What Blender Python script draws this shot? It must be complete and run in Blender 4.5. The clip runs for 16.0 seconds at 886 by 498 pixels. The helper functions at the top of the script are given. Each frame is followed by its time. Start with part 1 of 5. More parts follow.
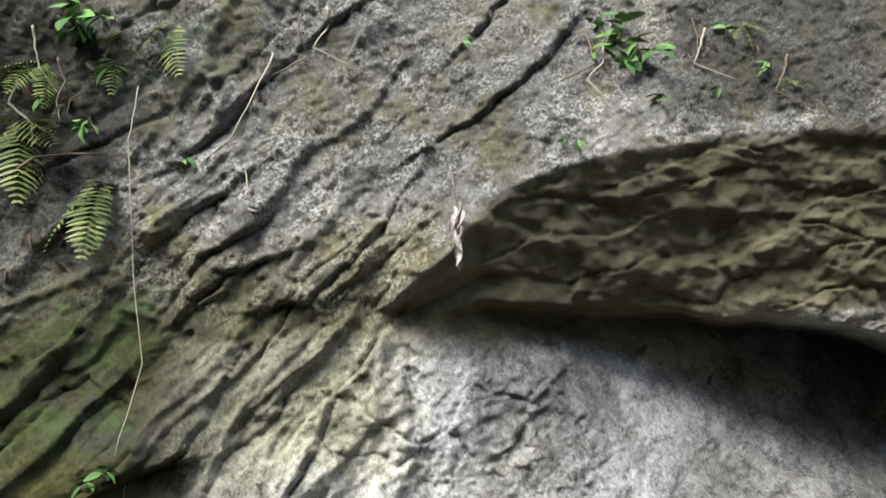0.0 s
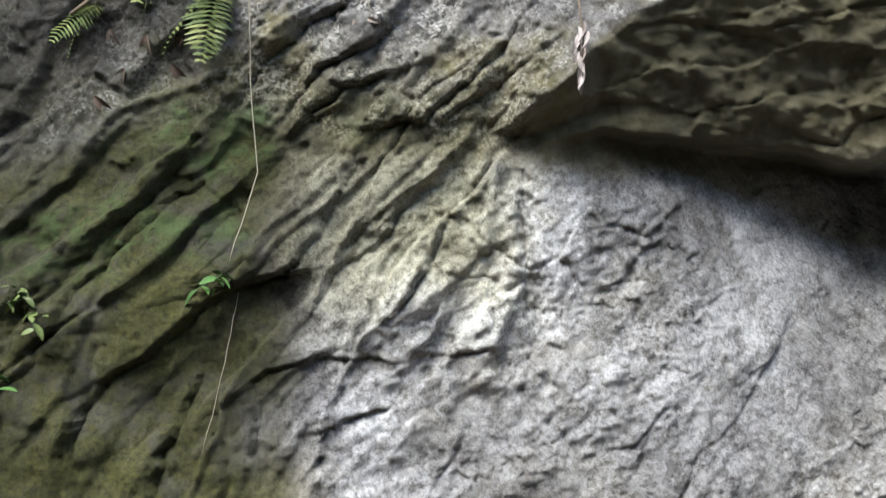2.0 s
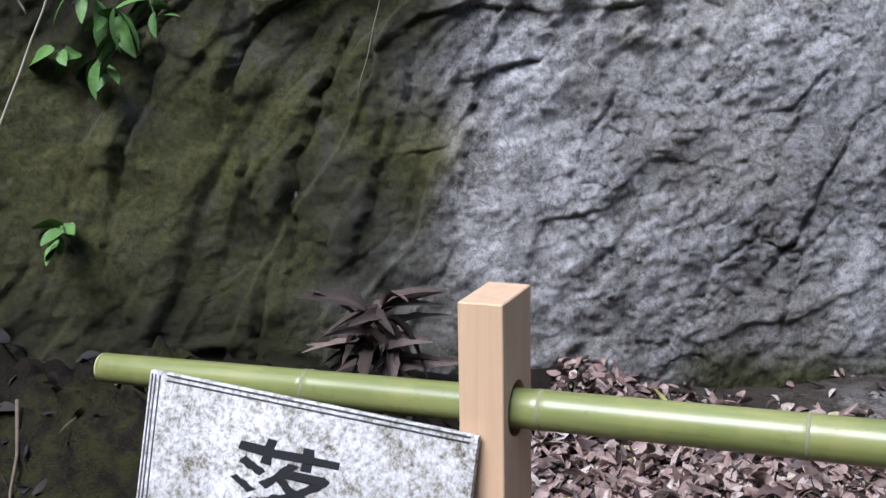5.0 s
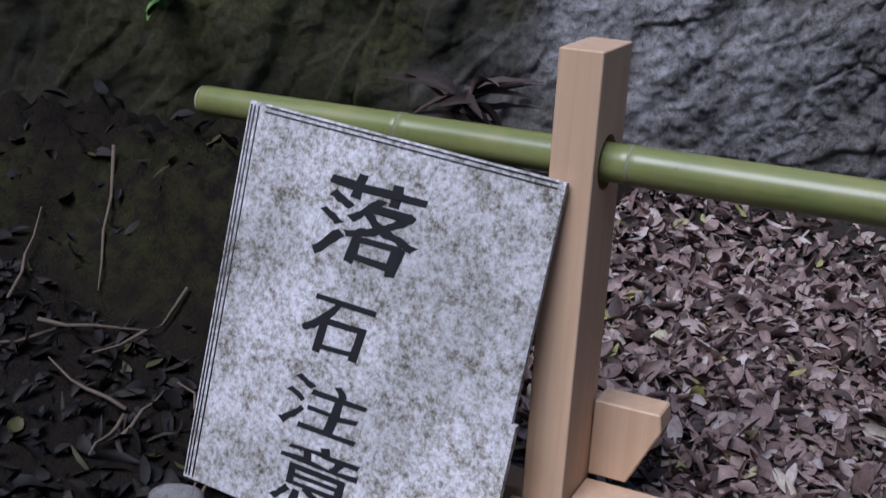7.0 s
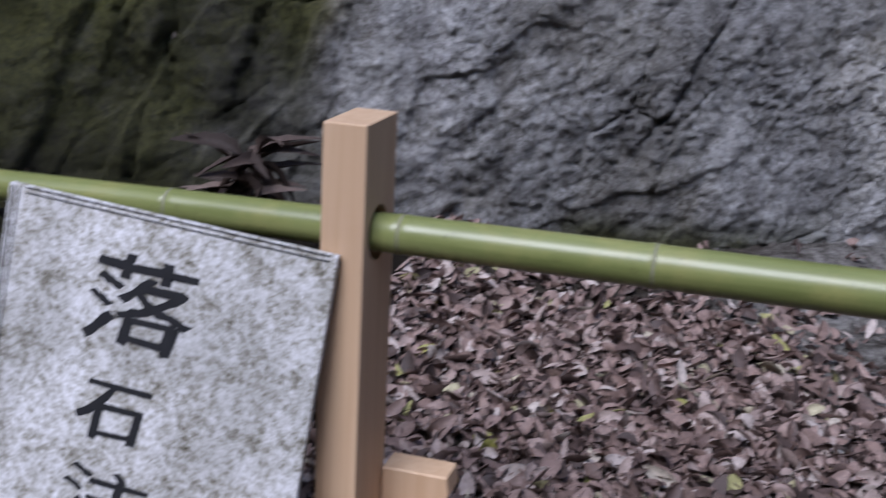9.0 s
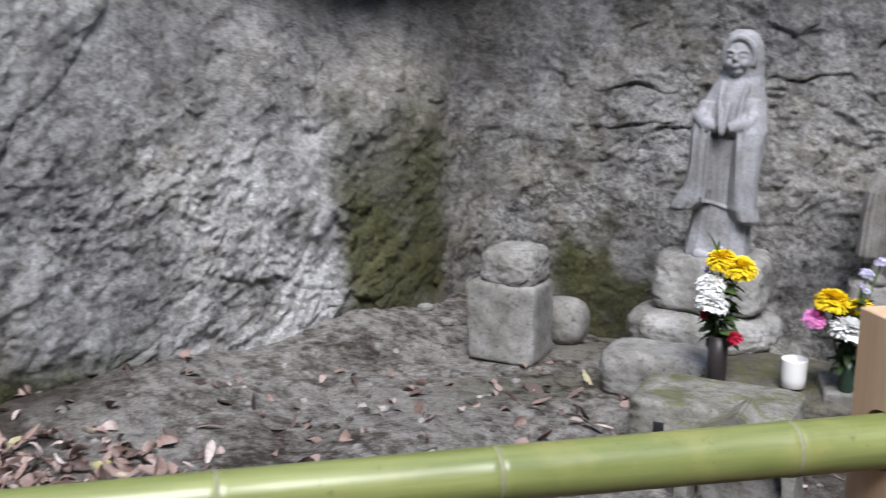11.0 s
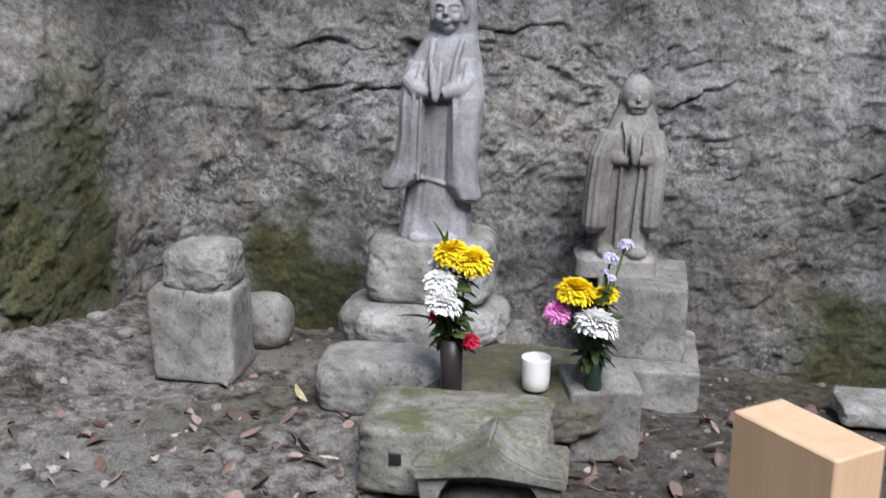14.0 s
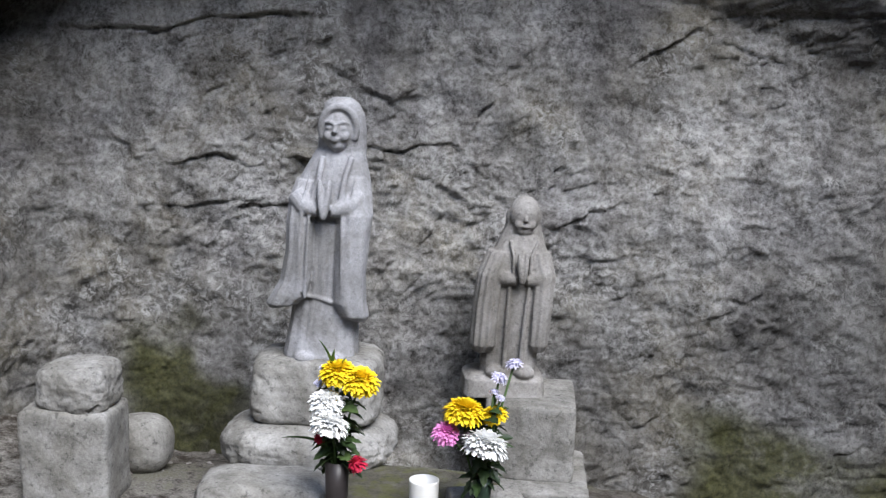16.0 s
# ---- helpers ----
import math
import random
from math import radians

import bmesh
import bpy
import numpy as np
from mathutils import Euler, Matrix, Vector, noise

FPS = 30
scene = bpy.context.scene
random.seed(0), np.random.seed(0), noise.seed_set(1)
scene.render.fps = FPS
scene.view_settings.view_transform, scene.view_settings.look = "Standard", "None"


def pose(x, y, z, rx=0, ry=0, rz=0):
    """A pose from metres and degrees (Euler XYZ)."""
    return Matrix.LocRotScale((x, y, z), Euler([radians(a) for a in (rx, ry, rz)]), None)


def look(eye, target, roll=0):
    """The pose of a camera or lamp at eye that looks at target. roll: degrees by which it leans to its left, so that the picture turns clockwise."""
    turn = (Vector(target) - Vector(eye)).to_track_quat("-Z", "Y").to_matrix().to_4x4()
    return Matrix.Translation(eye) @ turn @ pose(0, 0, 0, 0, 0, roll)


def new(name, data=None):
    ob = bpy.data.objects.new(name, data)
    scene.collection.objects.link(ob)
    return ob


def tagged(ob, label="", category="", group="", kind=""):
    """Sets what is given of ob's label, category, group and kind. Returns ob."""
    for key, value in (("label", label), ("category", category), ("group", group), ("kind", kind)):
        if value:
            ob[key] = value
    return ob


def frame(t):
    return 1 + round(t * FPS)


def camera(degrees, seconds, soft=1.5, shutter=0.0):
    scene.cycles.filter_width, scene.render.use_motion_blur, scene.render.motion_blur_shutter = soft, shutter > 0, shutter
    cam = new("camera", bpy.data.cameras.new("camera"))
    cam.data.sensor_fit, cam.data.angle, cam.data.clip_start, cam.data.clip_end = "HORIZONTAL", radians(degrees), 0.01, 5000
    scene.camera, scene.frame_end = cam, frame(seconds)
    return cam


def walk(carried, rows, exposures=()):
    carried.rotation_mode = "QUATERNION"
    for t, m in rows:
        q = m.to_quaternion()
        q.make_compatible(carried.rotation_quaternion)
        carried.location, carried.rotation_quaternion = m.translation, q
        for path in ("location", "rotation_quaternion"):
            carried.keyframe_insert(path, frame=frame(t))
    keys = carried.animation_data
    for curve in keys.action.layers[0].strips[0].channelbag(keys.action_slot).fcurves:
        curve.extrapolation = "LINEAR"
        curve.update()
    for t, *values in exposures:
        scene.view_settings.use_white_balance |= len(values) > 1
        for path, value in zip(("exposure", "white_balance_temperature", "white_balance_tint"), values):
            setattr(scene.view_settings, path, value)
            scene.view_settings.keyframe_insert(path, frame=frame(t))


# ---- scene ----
# ---- camera ----
cam = camera(40.5, 16.0, soft=1.25, shutter=0.3)
PATH = [
    (0, pose(0.8838, -1.7195, 1.8610, 95.081, 3.931, 11.769)),
    (0.5, pose(0.8468, -1.6958, 1.8337, 92.738, 3.180, 12.976)),
    (1, pose(0.7960, -1.6825, 1.7976, 90.796, 2.323, 14.360)),
    (1.5, pose(0.7612, -1.6738, 1.7899, 89.958, 1.723, 14.999)),
    (2, pose(0.7437, -1.6660, 1.7494, 88.591, 1.135, 15.395)),
    (2.5, pose(0.7154, -1.6687, 1.6664, 87.122, 0.693, 15.885)),
    (3, pose(0.6680, -1.6724, 1.5671, 85.524, -0.543, 16.565)),
    (3.5, pose(0.6442, -1.6857, 1.4681, 84.147, -0.257, 17.611)),
    (4, pose(0.6433, -1.6960, 1.4272, 81.827, -0.119, 19.019)),
    (4.2, pose(0.6464, -1.6982, 1.4015, 81.165, 0.456, 19.391)),
    (6.3, pose(0.6442, -1.7680, 1.2437, 74.889, -0.521, 24.616)),
    (6.5, pose(0.6434, -1.7761, 1.2183, 74.184, -1.139, 24.862)),
    (7, pose(0.6447, -1.7935, 1.1668, 71.594, -3.040, 25.742)),
    (7.5, pose(0.6431, -1.8113, 1.1514, 69.535, -3.738, 26.098)),
    (8, pose(0.6394, -1.8093, 1.1600, 69.142, -4.011, 25.875)),
    (8.5, pose(0.6506, -1.7966, 1.1907, 70.789, -3.432, 23.725)),
    (9, pose(0.7033, -1.7453, 1.2312, 73.632, -2.911, 16.697)),
    (9.5, pose(0.7489, -1.7266, 1.2773, 76.151, -2.249, 7.695)),
    (10, pose(0.7454, -1.6924, 1.3009, 78.102, -2.953, 0.386)),
    (10.2, pose(0.7421, -1.6605, 1.2941, 79.058, -3.396, -2.539)),
    (12.3, pose(1.1560, -1.0059, 1.4846, 73.633, 3.066, -27.548)),
    (12.5, pose(1.1395, -0.9664, 1.4508, 73.761, 1.875, -28.777)),
    (13, pose(1.1226, -0.9230, 1.3850, 73.275, -0.770, -30.714)),
    (13.5, pose(1.1011, -0.8620, 1.3834, 72.793, -0.262, -30.677)),
    (14, pose(1.0294, -0.7563, 1.4148, 74.470, -0.541, -29.880)),
    (14.5, pose(1.0004, -0.6969, 1.4351, 77.346, -1.429, -30.963)),
    (15, pose(1.0109, -0.7018, 1.4239, 79.090, -1.291, -32.421)),
    (15.5, pose(1.0266, -0.7085, 1.4111, 79.904, -1.403, -34.027)),
    (16, pose(1.0507, -0.7263, 1.4090, 80.205, -2.021, -34.991)),
]
EXPOSURES = [(0.0, 2.05, 6500, 7), (2.5, 2.0, 6150, 9), (4.2, 1.85, 5900, 11), (6.5, 0.35, 5400, 21), (8.5, 0.35, 5400, 21), (9.5, 1.05, 5850, 15), (10.2, 1.35, 6050, 13), (12.5, 1.25, 6100, 12), (16.0, 1.4, 6050, 11)]

walk(cam, PATH, EXPOSURES)

# ---- light: open shade under a bright overcast sky, in front of the cliff ----
world = bpy.data.worlds.new("world")
scene.world = world
world.use_nodes = True
wn = world.node_tree.nodes
sky = wn.new("ShaderNodeTexSky")
sky.sky_type, sky.sun_disc = "NISHITA", False
sky.sun_elevation, sky.sun_rotation = radians(53), radians(190)
wn["Background"].inputs["Strength"].default_value = 0.12
world.node_tree.links.new(sky.outputs["Color"], wn["Background"].inputs["Color"])
sun = new("sun", bpy.data.lights.new("sun", "SUN"))
sun.data.energy, sun.data.angle, sun.data.color = 2.2, radians(32), (1.0, 0.97, 0.92)
sun.matrix_world = look((0.0, -3.4, 7.6), (1.0, 2.0, 0.2))


# ---- numeric noise ----
TABLE = np.random.RandomState(7).rand(256, 256)


def vnoise(x, y):
    x, y = np.asarray(x, float), np.asarray(y, float)
    xi, yi = np.floor(x).astype(int), np.floor(y).astype(int)
    fx, fy = x - xi, y - yi
    fx, fy = fx * fx * (3 - 2 * fx), fy * fy * (3 - 2 * fy)
    a, b = TABLE[xi % 256, yi % 256], TABLE[(xi + 1) % 256, yi % 256]
    c, d = TABLE[xi % 256, (yi + 1) % 256], TABLE[(xi + 1) % 256, (yi + 1) % 256]
    return (a + (b - a) * fx) * (1 - fy) + (c + (d - c) * fx) * fy - 0.5


def fbm(x, y, octaves=4, gain=0.5):
    total, amp = 0.0, 1.0
    for o in range(octaves):
        total = total + amp * vnoise(x * 2 ** o + 17.3 * o, y * 2 ** o + 5.1 * o)
        amp *= gain
    return total


def step(a, b, v):
    t = np.clip((v - a) / (b - a), 0, 1)
    return t * t * (3 - 2 * t)


def cells(x, y, seed=0):
    """Distance to the nearest and second nearest of one random point per unit cell, and a value per cell."""
    xi, yi = np.floor(x).astype(int), np.floor(y).astype(int)
    f1, f2, val = np.full(x.shape, 9.0), np.full(x.shape, 9.0), np.zeros(x.shape)
    for dx in (-1, 0, 1):
        for dy in (-1, 0, 1):
            cx, cy_ = xi + dx, yi + dy
            px = cx + TABLE[(cx + seed) % 256, cy_ % 256]
            py = cy_ + TABLE[(cx + 91 + seed) % 256, (cy_ + 37) % 256]
            d = np.hypot(x - px, y - py)
            near = d < f1
            f2 = np.where(near, f1, np.minimum(f2, d))
            val = np.where(near, TABLE[(cx + 13) % 256, (cy_ + 71 + seed) % 256], val)
            f1 = np.where(near, d, f1)
    return f1, f2, val


# ---- materials ----
def material(name, rough=0.9, metal=0.0, spec=0.3):
    m = bpy.data.materials.new(name)
    m.use_nodes = True
    b = m.node_tree.nodes["Principled BSDF"]
    b.inputs["Roughness"].default_value, b.inputs["Metallic"].default_value = rough, metal
    b.inputs["Specular IOR Level"].default_value = spec
    return m, m.node_tree, b


def node(nt, kind, **values):
    n = nt.nodes.new(kind)
    for k, v in values.items():
        if k in n.inputs:
            n.inputs[k].default_value = v
    return n


def noise_of(nt, vec, scale, detail=6.0, rough=0.6, distort=0.0):
    n = node(nt, "ShaderNodeTexNoise", Scale=scale, Detail=detail, Roughness=rough, Distortion=distort)
    nt.links.new(vec, n.inputs["Vector"])
    return n.outputs["Fac"]


def ramp(nt, fac, stops):
    r = nt.nodes.new("ShaderNodeValToRGB")
    e = r.color_ramp.elements
    while len(e) < len(stops):
        e.new(0.5)
    for el, (p, c) in zip(e, stops):
        el.position, el.color = p, (*c, 1) if len(c) == 3 else c
    nt.links.new(fac, r.inputs["Fac"])
    return r.outputs["Color"]


def mixc(nt, fac, a, b, blend="MIX"):
    m = nt.nodes.new("ShaderNodeMix")
    m.data_type, m.blend_type = "RGBA", blend
    for sock, v in ((m.inputs[0], fac), (m.inputs[6], a), (m.inputs[7], b)):
        if isinstance(v, (int, float)):
            sock.default_value = v
        elif isinstance(v, tuple):
            sock.default_value = (*v, 1)
        else:
            nt.links.new(v, sock)
    return m.outputs[2]


def math_(nt, op, a, b=0.0):
    m = nt.nodes.new("ShaderNodeMath")
    m.operation, m.use_clamp = op, op in ("MULTIPLY", "ADD", "SUBTRACT")
    for sock, v in ((m.inputs[0], a), (m.inputs[1], b)):
        if isinstance(v, (int, float)):
            sock.default_value = v
        else:
            nt.links.new(v, sock)
    return m.outputs[0]


def bump(nt, b, height, strength=0.5, dist=0.01):
    n = node(nt, "ShaderNodeBump", Strength=strength, Distance=dist)
    nt.links.new(height, n.inputs["Height"])
    nt.links.new(n.outputs["Normal"], b.inputs["Normal"])


def coords(nt, kind="Object"):
    return nt.nodes.new("ShaderNodeTexCoord").outputs[kind]


def attribute(nt, name):
    a = nt.nodes.new("ShaderNodeAttribute")
    a.attribute_name = name
    return a.outputs["Fac"]


def cliff_material():
    m, nt, b = material("cliff_rock", 0.92, 0, 0.25)
    v = coords(nt)
    coarse = noise_of(nt, v, 2.3, 8, 0.62, 0.4)
    mid = noise_of(nt, v, 12, 10, 0.72, 0.4)
    fine = noise_of(nt, v, 65, 8, 0.75)
    grain = noise_of(nt, v, 230, 4, 0.75)
    grey = ramp(nt, mid, [(0.3, (0.14, 0.133, 0.123)), (0.45, (0.24, 0.23, 0.215)), (0.55, (0.3, 0.29, 0.27)), (0.7, (0.48, 0.47, 0.45))])
    tint = ramp(nt, coarse, [(0.36, (0.78, 0.76, 0.8)), (0.5, (1, 0.98, 0.95)), (0.66, (1.0, 0.93, 0.76))])
    rock = mixc(nt, 1.0, grey, tint, "MULTIPLY")
    speck = ramp(nt, mixc(nt, 0.5, fine, grain), [(0.36, (0.45, 0.45, 0.45)), (0.48, (0.95, 0.95, 0.95)), (0.62, (1.0, 1.0, 1.0))])
    rock = mixc(nt, 1.0, rock, speck, "MULTIPLY")
    patch = ramp(nt, noise_of(nt, v, 5.5, 6, 0.6, 0.8), [(0.36, (0.42, 0.42, 0.42)), (0.5, (0.9, 0.9, 0.9)), (0.62, (1.0, 1.0, 1.0))])
    rock = mixc(nt, 1.0, rock, patch, "MULTIPLY")
    # pale mineral crust in broken flecks
    lift = math_(nt, "MULTIPLY", attribute(nt, "pale"), 0.11)
    crust = math_(nt, "MULTIPLY", ramp(nt, math_(nt, "ADD", mixc(nt, 0.5, mid, fine), lift), [(0.46, (0, 0, 0)), (0.65, (1, 1, 1))]), attribute(nt, "pale"))
    dusk = ramp(nt, mixc(nt, 0.5, fine, grain), [(0.38, (0.4, 0.395, 0.39)), (0.46, (0.62, 0.615, 0.61)), (0.58, (0.88, 0.875, 0.87))])
    rock = mixc(nt, crust, rock, dusk)
    # sharp-edged lichen and salt flecks in drifts
    drift = ramp(nt, noise_of(nt, v, 3.1, 5, 0.6, 0.5), [(0.42, (0, 0, 0)), (0.62, (1, 1, 1))])
    chips = ramp(nt, noise_of(nt, v, 34, 9, 0.72, 1.2), [(0.5, (0, 0, 0)), (0.57, (1, 1, 1))])
    lichen = math_(nt, "MULTIPLY", math_(nt, "MULTIPLY", drift, chips), attribute(nt, "lichen"))
    rock = mixc(nt, lichen, rock, mixc(nt, fine, (0.4, 0.395, 0.38), (0.72, 0.71, 0.69)))
    pits = ramp(nt, noise_of(nt, v, 42, 7, 0.7, 0.8), [(0.34, (0.5, 0.49, 0.48)), (0.43, (1, 1, 1))])
    rock = mixc(nt, 1.0, rock, pits, "MULTIPLY")
    streak = node(nt, "ShaderNodeMapping", Scale=(9, 9, 1.6))
    nt.links.new(v, streak.inputs["Vector"])
    rock = mixc(nt, 1.0, rock, ramp(nt, noise_of(nt, streak.outputs[0], 1.0, 6, 0.65, 0.5), [(0.36, (0.72, 0.71, 0.7)), (0.5, (1, 1, 1))]), "MULTIPLY")
    # pebbly dark and white flecks of the conglomerate
    flecks = node(nt, "ShaderNodeTexVoronoi", Scale=110.0)
    nt.links.new(v, flecks.inputs["Vector"])
    bw = ramp(nt, flecks.outputs["Color"], [(0.2, (0.09, 0.085, 0.08)), (0.5, (0.3, 0.29, 0.26)), (0.82, (0.74, 0.72, 0.67))])
    clump = ramp(nt, noise_of(nt, v, 7, 6, 0.65, 0.6), [(0.4, (0.08, 0.08, 0.08)), (0.6, (0.75, 0.75, 0.75))])
    rock = mixc(nt, math_(nt, "MULTIPLY", attribute(nt, "pebbly"), clump), rock, bw)
    yellow = ramp(nt, noise_of(nt, v, 3.4, 5, 0.6), [(0.5, (0, 0, 0)), (0.66, (0.6, 0.6, 0.6))])
    rock = mixc(nt, math_(nt, "MULTIPLY", attribute(nt, "pebbly"), yellow), rock, (0.2, 0.18, 0.07))
    rock = mixc(nt, attribute(nt, "ochre"), rock, mixc(nt, 1.0, rock, (1.1, 1.07, 0.84), "MULTIPLY"))
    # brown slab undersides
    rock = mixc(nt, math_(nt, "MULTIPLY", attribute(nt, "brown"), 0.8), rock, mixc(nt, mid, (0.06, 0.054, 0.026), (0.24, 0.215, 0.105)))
    # moss and algae
    green = mixc(nt, ramp(nt, fine, [(0.35, (0, 0, 0)), (0.7, (1, 1, 1))]), (0.027, 0.03, 0.006), (0.12, 0.12, 0.026))
    thick = ramp(nt, mixc(nt, 0.45, coarse, mid), [(0.36, (0, 0, 0)), (0.56, (1, 1, 1))])
    cover = math_(nt, "MULTIPLY", attribute(nt, "moss"), math_(nt, "ADD", thick, 0.35))
    rock = mixc(nt, math_(nt, "MULTIPLY", cover, 0.9), rock, green)
    bright = math_(nt, "MULTIPLY", attribute(nt, "bright"), ramp(nt, mid, [(0.46, (0, 0, 0)), (0.6, (1, 1, 1))]))
    rock = mixc(nt, bright, rock, mixc(nt, fine, (0.06, 0.11, 0.03), (0.16, 0.22, 0.09)))
    # damp earth tone, with shade of recesses and overhang put into the colour
    rock = mixc(nt, math_(nt, "MULTIPLY", attribute(nt, "damp_shade"), 0.85), rock, mixc(nt, mid, (0.008, 0.008, 0.006), (0.05, 0.045, 0.03)))
    # damp stains
    stain = ramp(nt, noise_of(nt, v, 1.1, 4, 0.55), [(0.42, (0.62, 0.62, 0.62)), (0.6, (1, 1, 1))])
    rock = mixc(nt, 1.0, rock, stain, "MULTIPLY")
    nt.links.new(rock, b.inputs["Base Color"])
    bump(nt, b, mixc(nt, 0.3, mixc(nt, 0.55, mid, fine), grain), 1.0, 0.03)
    return m


def stone_material(name, dark, light, moss=0.0, scale=14.0, pit=0.55):
    m, nt, b = material(name, 0.9, 0, 0.25)
    v = coords(nt)
    mid, fine = noise_of(nt, v, scale, 8, 0.65), noise_of(nt, v, 130, 4, 0.75)
    c = mixc(nt, ramp(nt, mixc(nt, 0.45, mid, fine), [(0.33, (0, 0, 0)), (0.66, (1, 1, 1))]), dark, light)
    pits = ramp(nt, noise_of(nt, v, 55, 3, 0.8), [(0.33, (pit, pit, pit)), (0.43, (1, 1, 1))])
    c = mixc(nt, 1.0, c, pits, "MULTIPLY")
    stain = ramp(nt, noise_of(nt, v, 4.5, 6, 0.65, 0.6), [(0.4, (0.6, 0.59, 0.56)), (0.58, (1, 1, 1))])
    c = mixc(nt, 1.0, c, stain, "MULTIPLY")
    if moss:
        up = node(nt, "ShaderNodeSeparateXYZ")
        nt.links.new(nt.nodes.new("ShaderNodeNewGeometry").outputs["Normal"], up.inputs[0])
        lie = math_(nt, "MULTIPLY", ramp(nt, up.outputs[2], [(0.3, (0, 0, 0)), (0.9, (1, 1, 1))]), ramp(nt, noise_of(nt, v, 17, 8, 0.7, 0.5), [(0.47, (0, 0, 0)), (0.58, (1, 1, 1))]))
        c = mixc(nt, math_(nt, "MULTIPLY", lie, moss), c, (0.085, 0.09, 0.025))
    nt.links.new(c, b.inputs["Base Color"])
    bump(nt, b, mixc(nt, 0.5, mid, fine), 0.7, 0.006)
    return m


def wood_material():
    m, nt, b = material("planed_cedar", 0.55, 0, 0.35)
    v = coords(nt)
    mp = node(nt, "ShaderNodeMapping", Scale=(45, 45, 1.6))
    nt.links.new(v, mp.inputs["Vector"])
    g = noise_of(nt, mp.outputs[0], 1.0, 4, 0.6, 0.6)
    c = mixc(nt, ramp(nt, g, [(0.35, (0, 0, 0)), (0.65, (1, 1, 1))]), (0.57, 0.38, 0.23), (0.64, 0.45, 0.285))
    c = mixc(nt, ramp(nt, noise_of(nt, v, 5, 4, 0.5), [(0.55, (0, 0, 0)), (0.8, (0.3, 0.3, 0.3))]), c, (0.42, 0.25, 0.13))
    nt.links.new(c, b.inputs["Base Color"])
    bump(nt, b, g, 0.12, 0.001)
    return m


def bamboo_material():
    m, nt, b = material("green_bamboo", 0.32, 0, 0.5)
    v = coords(nt)
    mp = node(nt, "ShaderNodeMapping", Scale=(2.0, 30, 30))
    nt.links.new(v, mp.inputs["Vector"])
    g = noise_of(nt, mp.outputs[0], 1.0, 5, 0.6)
    c = mixc(nt, ramp(nt, g, [(0.3, (0, 0, 0)), (0.7, (1, 1, 1))]), (0.13, 0.155, 0.042), (0.26, 0.28, 0.1))
    c = mixc(nt, ramp(nt, noise_of(nt, v, 7, 5, 0.65), [(0.5, (0, 0, 0)), (0.75, (0.7, 0.7, 0.7))]), c, (0.31, 0.29, 0.1))
    c = mixc(nt, ramp(nt, noise_of(nt, v, 40, 3, 0.8), [(0.62, (0, 0, 0)), (0.74, (0.5, 0.5, 0.5))]), c, (0.09, 0.075, 0.03))
    nt.links.new(c, b.inputs["Base Color"])
    bump(nt, b, g, 0.1, 0.001)
    return m


def sign_material():
    m, nt, b = material("weathered_white_paint", 0.75, 0, 0.3)
    v = coords(nt)
    mid, fine = noise_of(nt, v, 16, 8, 0.72, 0.3), noise_of(nt, v, 95, 6, 0.8)
    blotch = ramp(nt, mixc(nt, 0.62, mid, fine), [(0.38, (0.1, 0.09, 0.06)), (0.45, (0.36, 0.34, 0.29)), (0.52, (0.64, 0.63, 0.62)), (0.6, (0.86, 0.85, 0.87))])
    wash = ramp(nt, noise_of(nt, v, 3.2, 4, 0.5), [(0.38, (0.68, 0.68, 0.66)), (0.6, (1, 1, 1))])
    c = mixc(nt, 1.0, blotch, wash, "MULTIPLY")
    c = mixc(nt, ramp(nt, noise_of(nt, v, 26, 4, 0.75), [(0.7, (0, 0, 0)), (0.76, (1, 1, 1))]), c, (0.03, 0.03, 0.03))
    nt.links.new(c, b.inputs["Base Color"])
    bump(nt, b, mixc(nt, 0.5, mid, fine), 0.35, 0.002)
    return m


def plain(name, colour, rough=0.6, vary=0.25, scale=40.0, spec=0.3, transl=0.0):
    m, nt, b = material(name, rough, 0, spec)
    n = noise_of(nt, coords(nt), scale, 4, 0.6)
    lo, hi = tuple(c * (1 - vary) for c in colour), tuple(min(1, c * (1 + vary)) for c in colour)
    nt.links.new(mixc(nt, n, lo, hi), b.inputs["Base Color"])
    if transl:
        b.inputs["Transmission Weight"].default_value = 0
        b.inputs["Subsurface Weight"].default_value = transl
        b.inputs["Subsurface Radius"].default_value = (0.004, 0.004, 0.002)
    return m


def leaf_material(name, stops, rough=0.55, by="island"):
    m, nt, b = material(name, rough, 0, 0.35)
    if by == "island":
        r = nt.nodes.new("ShaderNodeNewGeometry").outputs["Random Per Island"]
    else:
        r = nt.nodes.new("ShaderNodeObjectInfo").outputs["Random"]
    c = ramp(nt, r, stops)
    c = mixc(nt, 1.0, c, ramp(nt, noise_of(nt, coords(nt), 90, 3, 0.6), [(0.3, (0.6, 0.6, 0.6)), (0.7, (1, 1, 1))]), "MULTIPLY")
    nt.links.new(c, b.inputs["Base Color"])
    return m


